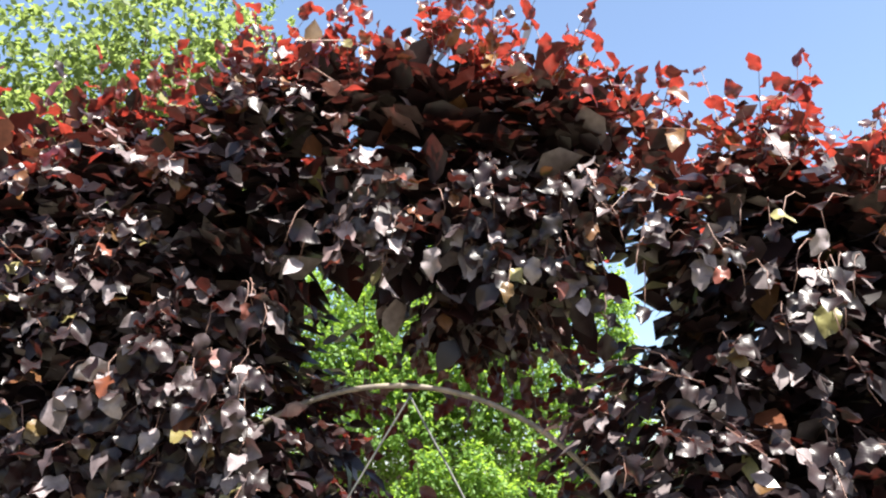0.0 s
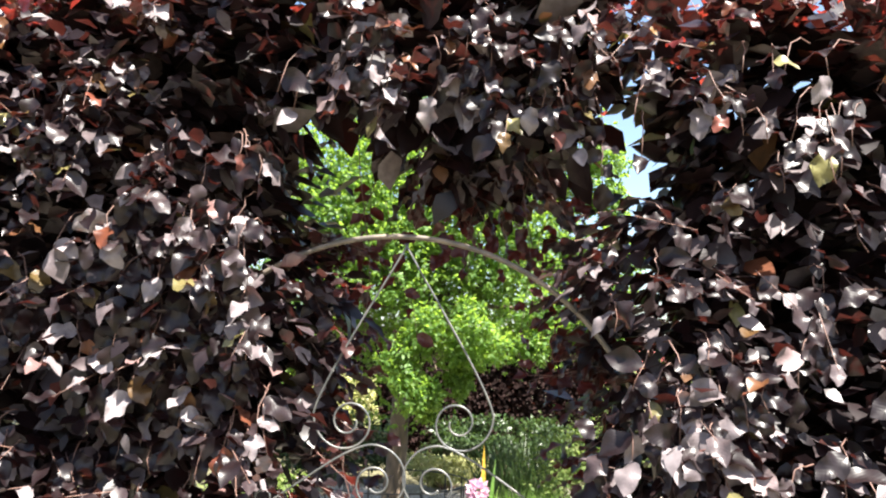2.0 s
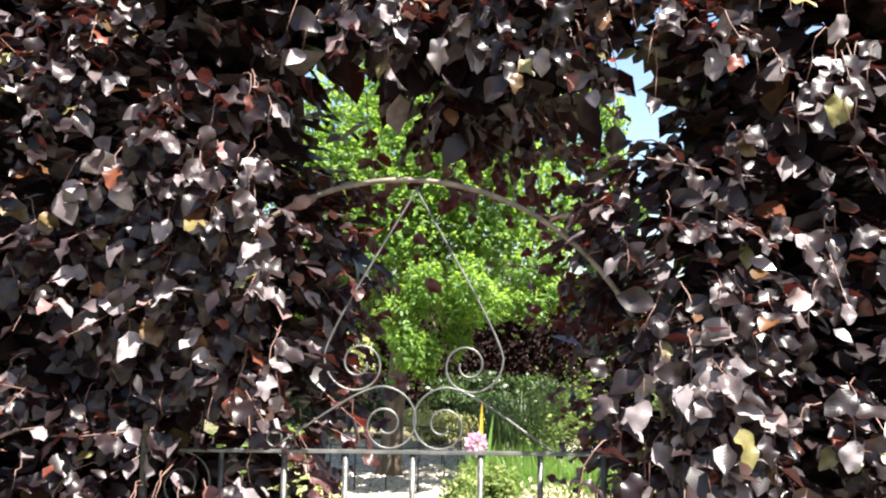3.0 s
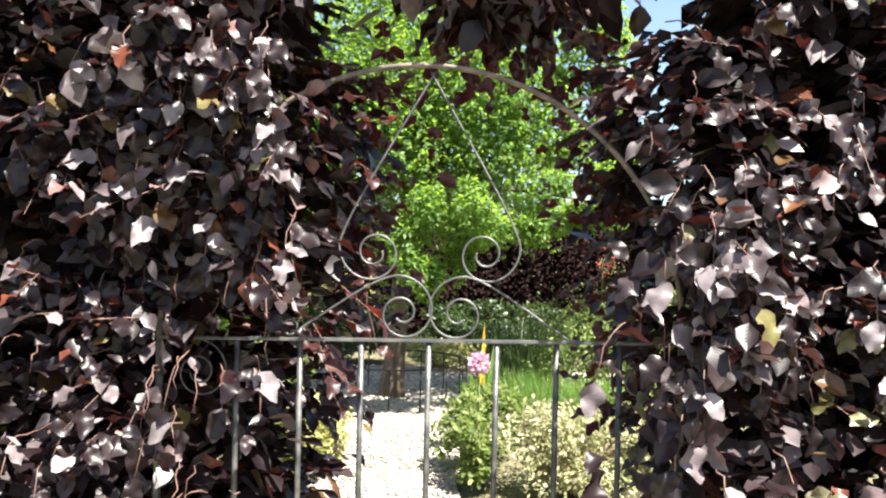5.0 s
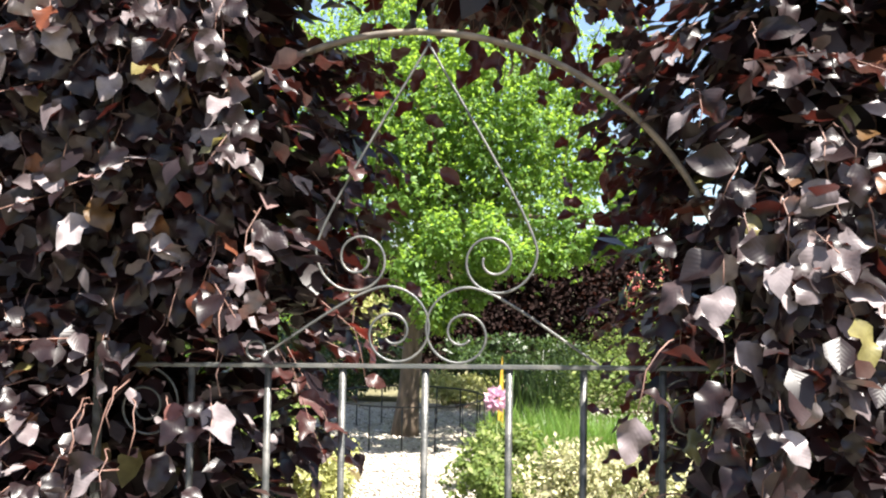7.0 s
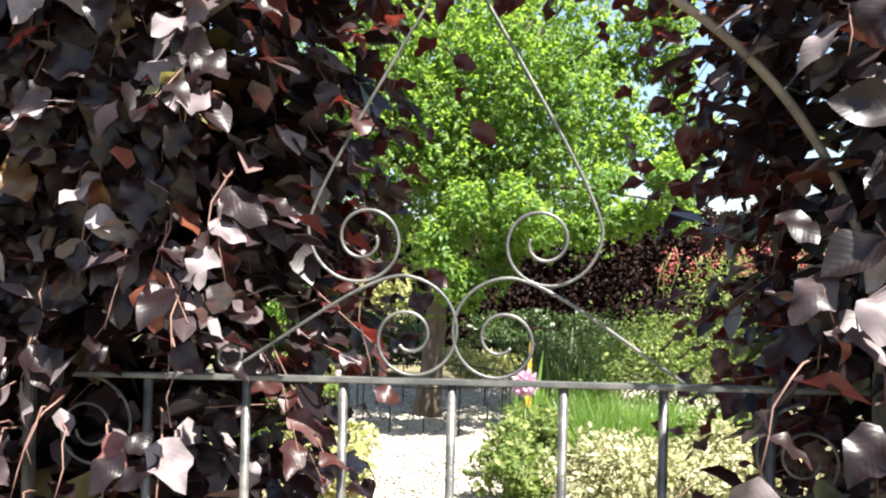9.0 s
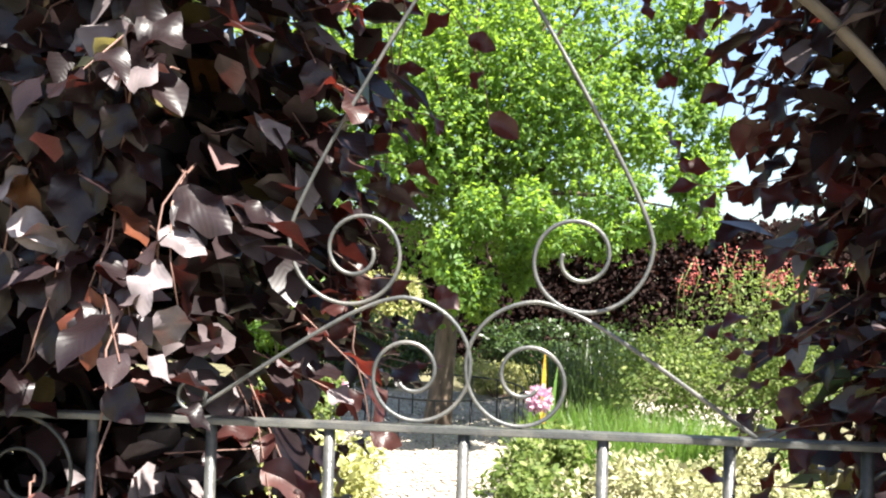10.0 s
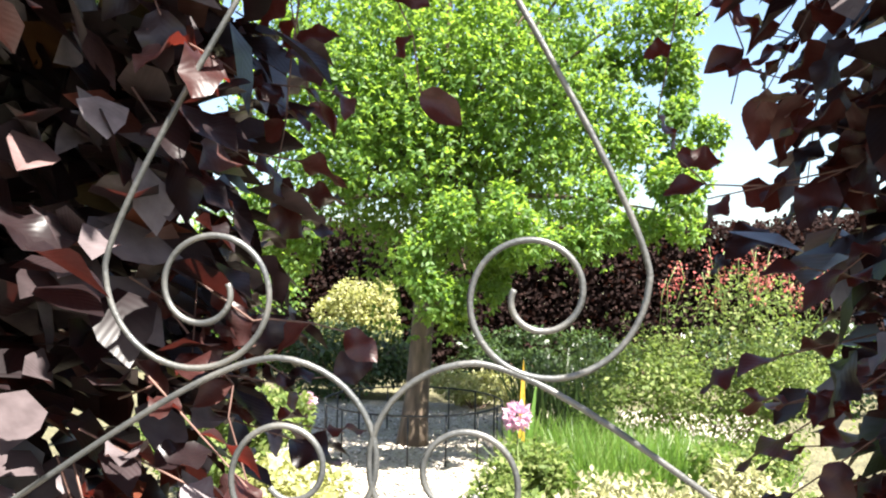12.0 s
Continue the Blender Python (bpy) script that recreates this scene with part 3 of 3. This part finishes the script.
    reach = np.stack((rng.normal(size=n) * 0.45, -rng.uniform(0.5, 1.0, n), rng.uniform(-0.1, 0.5, n)), 1)
    ln = rng.uniform(0.08, 0.16, n)
    P, F, N, wood = [], [], [], []
    for k in range(n):
        line = [root[k] + reach[k] * ln[k] * u * (1 - 0.35 * u) + np.array((0, 0, -0.8 * ln[k] * u * u)) + 0.003 * rng.normal(size=3) for u in np.linspace(0, 1, 7)]
        wood.append(tube(line, np.linspace(0.0016, 0.0009, 7), 4))
        for j in (3, 4, 5, 6):
            if j < 6 and rng.uniform() < 0.3:
                continue
            s = 1 if j % 2 else -1
            P.append(line[j])
            F.append(np.array((s * 0.9 if j < 6 else 0.2 * s, -0.25, -0.55 if j < 6 else -1.0)) + 0.35 * rng.normal(size=3))
            N.append(np.array((0.15, -0.75, 0.6)) + 0.45 * rng.normal(size=3))
    P, F, N = np.array(P), np.array(F), np.array(N)
    low = (P[:, 2] < 1.2) & (P[:, 0] > -0.52) & (P[:, 0] < -0.2)
    high = (P[:, 0] > 0.4) & (P[:, 2] > 1.45)
    keep = (P[:, 1] > 1.26) & (~high | (rng.uniform(size=len(P)) < 0.5)) & (~low | (rng.uniform(size=len(P)) < 0.35))
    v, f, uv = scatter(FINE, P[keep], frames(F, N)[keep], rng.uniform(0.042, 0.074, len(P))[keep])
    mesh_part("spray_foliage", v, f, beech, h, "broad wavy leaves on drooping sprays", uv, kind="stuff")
    v, f = joined(wood)
    mesh_part("spray_wood", v, f, twig_bark, h, "thin reddish-brown twigs", kind="stuff")
    # long shoots above the clipped top
    n = 230
    x = rng.uniform(-1.6, 1.8, n)
    root = np.stack((x, rng.uniform(1.45, 1.85, n), hedge_top(x) - 0.05), 1)
    way = np.tile((0.0, -0.15, 1.0), (n, 1))
    tip, P, F, N, W = twig_leaves(root, way, rng, 6, 0.17, 0.5)
    v, f, uv = scatter(FINE, P, frames(F + (0, 0, 0.5), N + 0.6 * unit(len(P), rng)), rng.uniform(0.03, 0.055, len(P)))
    mesh_part("shoot_foliage", v, f, young, h, "red young leaves on long shoots", uv, kind="stuff")
    a, b = rods(root, tip, 0.0013, 0.0007)
    mesh_part("shoot_wood", a, b, twig_bark, h, kind="stuff")
    # sprays hanging into the opening
    n = 96
    side = rng.choice(3, n, p=(0.24, 0.50, 0.26))
    zz = rng.uniform(1.0, 1.72, n)
    x = np.where(side == 0, open_left(zz) - 0.01, np.where(side == 1, open_right(zz) + 0.01, rng.uniform(0.0, 0.3, n)))
    z = np.where(side == 2, open_top(x) + 0.01, zz)
    root = np.stack((x, rng.uniform(1.66, 1.88, n), z), 1)
    way = np.stack((np.where(side == 0, 0.8, np.where(side == 1, -0.8, 0)), np.zeros(n), np.where(side == 2, -1.2, -0.2)), 1)
    tip, P, F, N, W = twig_leaves(root, way, rng, 4, 0.145, -0.1)
    v, f, uv = scatter(FINE, P, frames(F, N), rng.uniform(0.035, 0.058, len(P)))
    mesh_part("hanging_sprays", v, f, hanging, h, "loose dark red leaves hanging in the opening", uv, kind="stuff")
    a, b = rods(root, tip, 0.0012, 0.0007)
    mesh_part("hanging_wood", a, b, twig_bark, h, kind="stuff")
    hung = []
    for me in meshes[:4]:
        hung.append(me.copy())
        hung[-1].materials[0] = hanging_one
    # long thin shoots that hang through the opening behind the gate
    n = 13
    for k in range(n):
        if k < 7:
            a0 = np.array((rng.uniform(-0.2, 0.42), rng.uniform(1.72, 1.95), 1.92))
            e0 = a0 + np.array((rng.normal() * 0.10, rng.normal() * 0.04, -rng.uniform(0.25, 0.55)))
        elif k < 10:
            a0 = np.array((0.46, rng.uniform(1.72, 1.95), rng.uniform(1.3, 1.7)))
            e0 = a0 + np.array((-rng.uniform(0.15, 0.28), rng.normal() * 0.04, rng.uniform(-0.02, 0.16)))
        else:
            a0 = np.array((-0.28, rng.uniform(1.72, 1.95), rng.uniform(1.2, 1.75)))
            e0 = a0 + np.array((rng.uniform(0.15, 0.28), rng.normal() * 0.04, -rng.uniform(0.05, 0.2)))
        bend = rng.normal(size=3) * 0.035
        line = [a0 + (e0 - a0) * u + np.array((0, 0, -0.06 * u * u)) + bend * math.sin(math.pi * u) + 0.006 * rng.normal(size=3) for u in np.linspace(0, 1, 8)]
        v, f = tube(line, np.linspace(0.0014, 0.0007, 8), 5)
        shoot = mesh_part("hanging_shoot", v, f, twig_bark, h)
        for j in range(2, 8):
            if rng.uniform() < 0.2:
                continue
            side = np.array((1 if j % 2 else -1, rng.normal() * 0.5, -0.6 + rng.normal() * 0.3))
            tn = frames(side[None], np.array([(0.2 * rng.normal(), -1.0, 0.5)]) + 0.5 * unit(1, rng))[0]
            ob = new("leaf", hung[(k + j) % len(hung)])
            ob.parent = shoot
            ob.matrix_basis = Matrix.Translation(Vector(line[j]) - Vector((0, 1.65, 0))) @ Matrix(tn.tolist()).to_4x4() @ Matrix.Scale(rng.uniform(0.034, 0.052), 4)
    return h


beech_hedge()


# ---- garden behind the gate ----
def clump_points(n, centre, radii, rng, hollow=0.55, lumps=14, seed=0):
    """Points in an uneven crown of lumps."""
    r = np.random.default_rng(seed)
    u = unit(lumps, r)
    lump = u * r.uniform(0.35, 0.85, lumps)[:, None]
    rad = r.uniform(0.22, 0.42, lumps)
    k = rng.integers(0, lumps, n)
    d = unit(n, rng) * (hollow + (1 - hollow) * rng.uniform(0, 1, n) ** 0.6)[:, None]
    p = (lump[k] + d * rad[k][:, None]) * np.array(radii) + np.array(centre)
    return p, d


def limb(points, r0, r1, sides=8):
    return tube(points, np.linspace(r0, r1, len(points)), sides)


def broad_tree(at, trunk_top, centre, radii, leaves, leaf, mat, r, label, seed, shapes, lumps=40, boughs=()):
    rng = np.random.default_rng(seed)
    t = thing("tree", label, "tree", at)
    at = np.array(at, float)
    top = np.array(trunk_top, float)
    pts = [at + (top - at) * k + np.array((0.03 * noise.noise(Vector((k * 3, seed, 0))), 0.03 * noise.noise(Vector((k * 3, seed, 4))), 0)) - np.array((0, 0, 0.05 if k == 0 else 0)) for k in np.linspace(0, 1, 14)]
    rad = np.linspace(r, r * 0.55, 14)
    rad[0] *= 1.35
    rad[1] *= 1.1
    v, f = tube(pts, rad, 12)
    mesh_part("trunk", v, f, bark, t, "slim brown trunk")
    ls = []
    c = np.array(centre)
    for k in range(16):
        e = c + unit(1, rng)[0] * np.array(radii) * rng.uniform(0.5, 0.85)
        s = pts[rng.integers(9, 14)]
        m = (s + e) / 2 + np.array((0, 0, 0.15 * abs(e[2] - s[2])))
        q = [s * (1 - u) ** 2 + 2 * m * u * (1 - u) + e * u * u for u in np.linspace(0, 1, 8)]
        ls.append(limb(q, r * 0.38, 0.006, 6))
        v, f = ls[-1]
        mesh_part("limb", v, f, bark, t)
    p, d = clump_points(leaves // 5, centre, radii, rng, 0.5, lumps, seed)
    for k, (bc, br, bn) in enumerate(boughs):
        q, e = clump_points(bn // 5, bc, br, rng, 0.4, 9, seed + k + 1)
        p, d = np.concatenate((p, q)), np.concatenate((d, e))
        s = pts[9]
        m = (s + np.array(bc)) / 2 + np.array((0, 0, 0.12))
        v, f = limb([s * (1 - u) ** 2 + 2 * m * u * (1 - u) + np.array(bc) * u * u for u in np.linspace(0, 1, 8)], r * 0.3, 0.006, 6)
        mesh_part("limb", v, f, bark, t)
    P = np.repeat(p, 5, 0)
    F = unit(len(P), rng) + np.repeat(d, 5, 0) * 0.8 + np.array((0, 0, -0.25))
    N = np.array((0, 0, 0.9)) + np.repeat(d, 5, 0) * 0.6 + 0.6 * unit(len(P), rng)
    v, f, uv = scatter(shapes, P, frames(F, N), leaf * rng.uniform(0.6, 1.25, len(P)))
    mesh_part("crown", v, f, mat, t, "bright fresh green leaves", uv, kind="stuff")
    return t


broad_tree((-0.90, 6.8, 0), (-0.72, 6.85, 2.6), (-0.60, 6.85, 2.65), (1.70, 1.30, 1.66), 112000, 0.046, tree_leaf, 0.095, "young broadleaf tree with bright green crown on a slim trunk", 21, CREST, 80,
           [((-0.42, 5.85, 1.29), (0.42, 0.36, 0.52), 7000), ((0.02, 5.85, 1.57), (0.50, 0.40, 0.40), 5600), ((0.72, 6.1, 1.68), (0.46, 0.40, 0.36), 4200), ((0.82, 6.55, 2.15), (0.46, 0.40, 0.46), 5200), ((0.74, 6.6, 2.85), (0.48, 0.40, 0.46), 5200), ((-1.55, 6.0, 1.66), (0.52, 0.44, 0.44), 4800)])
broad_tree((-8.0, 13.5, 0), (-7.9, 13.5, 5.0), (-7.9, 13.5, 8.0), (4.6, 3.2, 4.3), 26000, 0.19, far_leaf, 0.24, "large pale green tree standing beyond the hedge", 22, TINY, 60)


def shrub(name, label, at, radii, n, leaf, mat, seed, shapes=SMALL, lumps=18, stems=8, width=0.05, hollow=0.35):
    rng = np.random.default_rng(seed)
    s = thing(name, label, "shrub", at)
    at = np.array(at, float)
    centre = at + np.array((0, 0, radii[2] * 0.95))
    st = []
    for k in range(stems):
        e = centre + unit(1, rng)[0] * np.array(radii) * 0.6
        m = at * 0.5 + e * 0.5 + np.array((0, 0, 0.1 * radii[2]))
        q = [at * (1 - u) ** 2 + 2 * m * u * (1 - u) + e * u * u - np.array((0, 0, 0.03 * (1 - u))) for u in np.linspace(0, 1, 6)]
        st.append(limb(q, 0.008, 0.002, 5))
    v, f = joined(st)
    mesh_part("stem_cluster", v, f, twig_bark, s, kind="stuff")
    p, d = clump_points(n, centre, radii, rng, hollow, lumps, seed)
    p[:, 2] = np.maximum(p[:, 2], 0.02)
    F = unit(n, rng) + d * 1.0
    N = np.array((0, 0, 0.8)) + d * 0.7 + 0.5 * unit(n, rng)
    v, f, uv = scatter(shapes, p, frames(F, N), leaf * rng.uniform(0.6, 1.3, n))
    mesh_part("foliage", v, f, mat, s, uvs=uv, kind="stuff")
    return s


def grass_tuft(name, label, at, spread, height, n, mat, seed, wide=1.0):
    rng = np.random.default_rng(seed)
    s = thing(name, label, "grass", at)
    a = rng.uniform(0, 6.28, n)
    rr = np.sqrt(rng.uniform(0, 1, n))
    P = np.stack((at[0] + spread[0] * rr * np.cos(a), at[1] + spread[1] * rr * np.sin(a), np.full(n, 0.0)), 1)
    lean = np.stack((np.cos(a) * rr, np.sin(a) * rr, 0 * a), 1) * 0.35 + 0.28 * unit(n, rng)
    F = lean + np.array((0, 0, 1.0))
    N = lean + np.array((0, 0, 0.15)) + 0.5 * unit(n, rng)
    turn, size = frames(F, N), height * rng.uniform(0.55, 1.2, n)
    one = bpy.data.meshes.new("blade")
    one.from_pydata((BLADE[1][0] * (wide, 1, 1)).tolist(), [], BLADE[1][1].tolist())
    one.materials.append(mat)
    for i in np.argsort(P[:, 1])[:60]:
        ob = new("blade", one)
        ob.parent = s
        ob.matrix_basis = Matrix.Translation(Vector(P[i]) - Vector(at)) @ Matrix(turn[i].tolist()).to_4x4() @ Matrix.Scale(size[i], 4)
    v, f, uv = scatter(BLADE, P, turn, size, np.full(n, wide))
    mesh_part("blade_mass", v, f, mat, s, uvs=uv, kind="stuff")
    return s


grass_tuft("grass_clump", "bright green clump of upright grassy leaves in the border", (0.42, 5.75, 0), (0.50, 0.46), 0.37, 4200, grass_leaf, 31, 0.33)
grass_tuft("grass_clump", "fresh green grassy leaves behind the pale plants", (1.05, 5.75, 0), (0.34, 0.36), 0.33, 1300, grass_leaf, 32, 0.33)
shrub("herb_plant", "soft green leafy perennial spilling over the path edge", (-0.08, 4.45, 0), (0.25, 0.42, 0.25), 3400, 0.036, herb_leaf, 33, LOBED)
shrub("herb_plant", "grey-green leafy perennial beside the path", (0.02, 5.15, 0), (0.25, 0.32, 0.24), 2400, 0.036, herb_leaf, 34, LOBED)
shrub("pale_plant", "cream and yellow-green bushy plant in the sunny border", (0.48, 4.25, 0), (0.42, 0.48, 0.27), 5200, 0.034, pale_leaf, 35, SMALL, 30)
shrub("pale_plant", "pale straw-coloured bushy plant beside the hedge", (1.05, 4.55, 0), (0.42, 0.48, 0.26), 4200, 0.034, pale_leaf, 36, SMALL, 30)
shrub("herb_plant", "low green leafy plant among the pale flowers", (1.15, 5.25, 0), (0.36, 0.3, 0.26), 3000, 0.034, herb_leaf, 47, LOBED)
shrub("yellow_plant", "low yellow-green leafy plant at the path edge", (-1.02, 4.4, 0), (0.31, 0.48, 0.25), 3600, 0.044, gold_leaf, 37, LOBED)
shrub("herb_plant", "bushy green border plant beside the hedge", (-1.6, 5.2, 0), (0.5, 0.55, 0.37), 4200, 0.044, herb_leaf, 38, LOBED)
shrub("yellow_plant", "low golden plant behind the tree", (-0.60, 8.4, 0), (0.55, 0.35, 0.20), 2600, 0.05, gold_leaf, 39, TINY)
shrub("red_flowering_shrub", "arching shrub with small green leaves and red flowers", (1.12, 6.5, 0), (0.98, 0.6, 0.66), 14000, 0.036, herb_leaf, 40, SMALL, 40, 14)
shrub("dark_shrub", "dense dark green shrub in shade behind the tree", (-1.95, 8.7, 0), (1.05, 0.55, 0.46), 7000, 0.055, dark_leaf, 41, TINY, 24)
shrub("golden_shrub", "rounded golden-yellow shrub lit by the sun", (-2.05, 9.7, 0), (0.55, 0.45, 0.70), 6500, 0.055, gold_leaf, 42, TINY, 28, hollow=0.6)
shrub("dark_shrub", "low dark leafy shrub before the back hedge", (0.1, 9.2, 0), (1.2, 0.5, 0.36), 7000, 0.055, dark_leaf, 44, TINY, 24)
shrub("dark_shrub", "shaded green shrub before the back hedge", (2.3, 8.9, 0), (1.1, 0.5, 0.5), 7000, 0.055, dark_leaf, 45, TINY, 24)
grass_tuft("grass_clump", "dark thin grassy leaves behind the iris", (0.2, 7.3, 0), (0.36, 0.3), 0.65, 600, dark_leaf, 46, 0.3)
shrub("green_shrub", "mid-green shrub at the back of the garden", (-3.9, 10.2, 0), (1.1, 0.7, 1.0), 7000, 0.065, tree_leaf, 43, TINY, 24)


def far_hedge():
    """Tall clipped copper beech hedge that closes the garden."""
    rng = np.random.default_rng(51)
    h = thing("back_hedge", "dark copper beech hedge closing the back of the garden", "hedge", (1.5, 10.7, 0))
    n = 50000
    x = rng.uniform(-5.0, 8.0, n)
    top = 1.80 + 0.10 * np.sin(1.7 * x) + 0.08 * np.clip(x, 0, 4) + 0.05 * np.sin(5 * x)
    z = rng.uniform(0, 1, n) ** 0.8 * top
    y = 10.4 + rng.uniform(0, 1, n) ** 1.5 * 0.7 + 0.05 * np.sin(3 * x + 2 * z)
    P = np.stack((x, y, z), 1)
    F = unit(n, rng) + np.array((0, -0.4, -0.4))
    N = np.array((0, -0.5, 0.7)) + 0.6 * unit(n, rng)
    v, f, uv = scatter(TINY, P, frames(F, N), rng.uniform(0.05, 0.09, n))
    mesh_part("foliage", v, f, far_beech, h, uvs=uv, kind="stuff")
    n = 30000
    x = rng.uniform(-5.0, 8.0, n)
    z = rng.uniform(0, 1, n) * (1.70 + 0.10 * np.sin(1.7 * x) + 0.08 * np.clip(x, 0, 4))
    P = np.stack((x, rng.uniform(10.65, 11.1, n), z), 1)
    v, f, uv = scatter(TINY, P, frames(unit(n, rng), unit(n, rng)), rng.uniform(0.11, 0.19, n))
    mesh_part("inner_foliage", v, f, far_beech, h, uvs=uv, kind="stuff")
    st = []
    for k in range(22):
        xx = -5.8 + 0.62 * k
        st.append(limb([(xx, 10.75, -0.05), (xx + 0.05, 10.78, 0.8), (xx - 0.03, 10.75, 1.6)], 0.04, 0.012, 6))
    v, f = joined(st)
    mesh_part("stem_cluster", v, f, twig_bark, h, kind="stuff")


far_hedge()


def allium(at, z, r, seed):
    rng = np.random.default_rng(seed)
    a = thing("pink_flower", "round pink flower head on a thin stem in the border", "flower", at, "pink flowers")
    x, y, _ = at
    v, f = tube([(x, y, -0.02), (x + 0.01, y, z * 0.5), (x, y, z)], 0.004, 6)
    mesh_part("stem", v, f, stem_green, a)
    n = 260
    d = unit(n, rng)
    P = np.array((x, y, z)) + d * r * rng.uniform(0.35, 0.75, n)[:, None]
    v, f, uv = scatter(SMALL, P, frames(d + 0.4 * unit(n, rng), unit(n, rng)), r * rng.uniform(0.4, 0.65, n))
    mesh_part("flower_head", v, f, pink_petal, a, uvs=uv, kind="stuff")


allium((-0.055, 4.97, 0), 0.58, 0.07, 61)
allium((-1.5, 6.2, 0), 0.40, 0.055, 62)


def iris_blade():
    s = thing("iris_plant", "upright iris with one yellowed blade beside the pink flower", "plant", (-0.07, 5.75, 0))
    rng = np.random.default_rng(71)
    v, f, uv = scatter([leaf_shape(8, 2, 0.055, 0.05, 0.2, 0.04, 5)], np.array([(-0.07, 5.75, 0.0)]), frames(np.array([(0.02, 0.0, 1.0)]), np.array([(0.1, -1.0, 0.0)])), np.array([0.77]))
    mesh_part("yellow_blade", v, f, yellow_blade, s, "yellowed blade", uv)
    n = 9
    P = np.stack((-0.07 + rng.normal(size=n) * 0.05, 5.78 + rng.normal(size=n) * 0.05, np.zeros(n)), 1)
    v, f, uv = scatter([leaf_shape(8, 2, 0.05, 0.05, 0.2, 0.1, 6)], P, frames(np.array((0, 0, 1.0)) + 0.18 * unit(n, rng), np.array((0, -1.0, 0)) + 0.5 * unit(n, rng)), rng.uniform(0.4, 0.7, n))
    mesh_part("green_blades", v, f, grass_leaf, s, uvs=uv, kind="stuff")


iris_blade()


def red_flowers():
    rng = np.random.default_rng(81)
    for k in range(24):
        x, y = rng.uniform(0.82, 1.95), rng.uniform(6.05, 6.8)
        z = rng.uniform(1.24, 1.50)
        s = thing("red_flower_spike", "red flower spike rising from the shrub", "flower", (x, y, 0), "red flower spikes")
        v, f = tube([(x + rng.normal() * 0.12, y, 0.7), (x + rng.normal() * 0.03, y, z - 0.12), (x, y, z)], 0.003, 5)
        mesh_part("stem", v, f, stem_green, s)
        n = 40
        P = np.stack((x + rng.normal(size=n) * 0.028, y + rng.normal(size=n) * 0.028, z - rng.uniform(0, 0.20, n)), 1)
        v, f, uv = scatter(SMALL, P, frames(unit(n, rng), unit(n, rng)), rng.uniform(0.016, 0.032, n))
        mesh_part("petals", v, f, red_petal, s, uvs=uv, kind="stuff")


red_flowers()


def tree_edging():
    """Low hoop of thin iron posts round the foot of the tree."""
    e = thing("tree_edging", "low black iron edging fence round the foot of the tree", "edging", (-0.88, 6.75, 0))
    ring = [(-0.88 + 0.64 * math.cos(a), 6.75 + 0.64 * math.sin(a), 0.34) for a in np.arange(40) * 2 * math.pi / 40]
    v, f = tube(ring, 0.007, 6, close=True)
    mesh_part("top_ring", v, f, iron_dark, e)
    for k in range(16):
        a = (k + 0.3) * 2 * math.pi / 16
        x, y = -0.88 + 0.64 * math.cos(a), 6.75 + 0.64 * math.sin(a)
        v, f = tube([(x, y, -0.02), (x, y, 0.18), (x, y, 0.34)], 0.006, 6)
        mesh_part("post", v, f, iron_dark, e)


tree_edging()
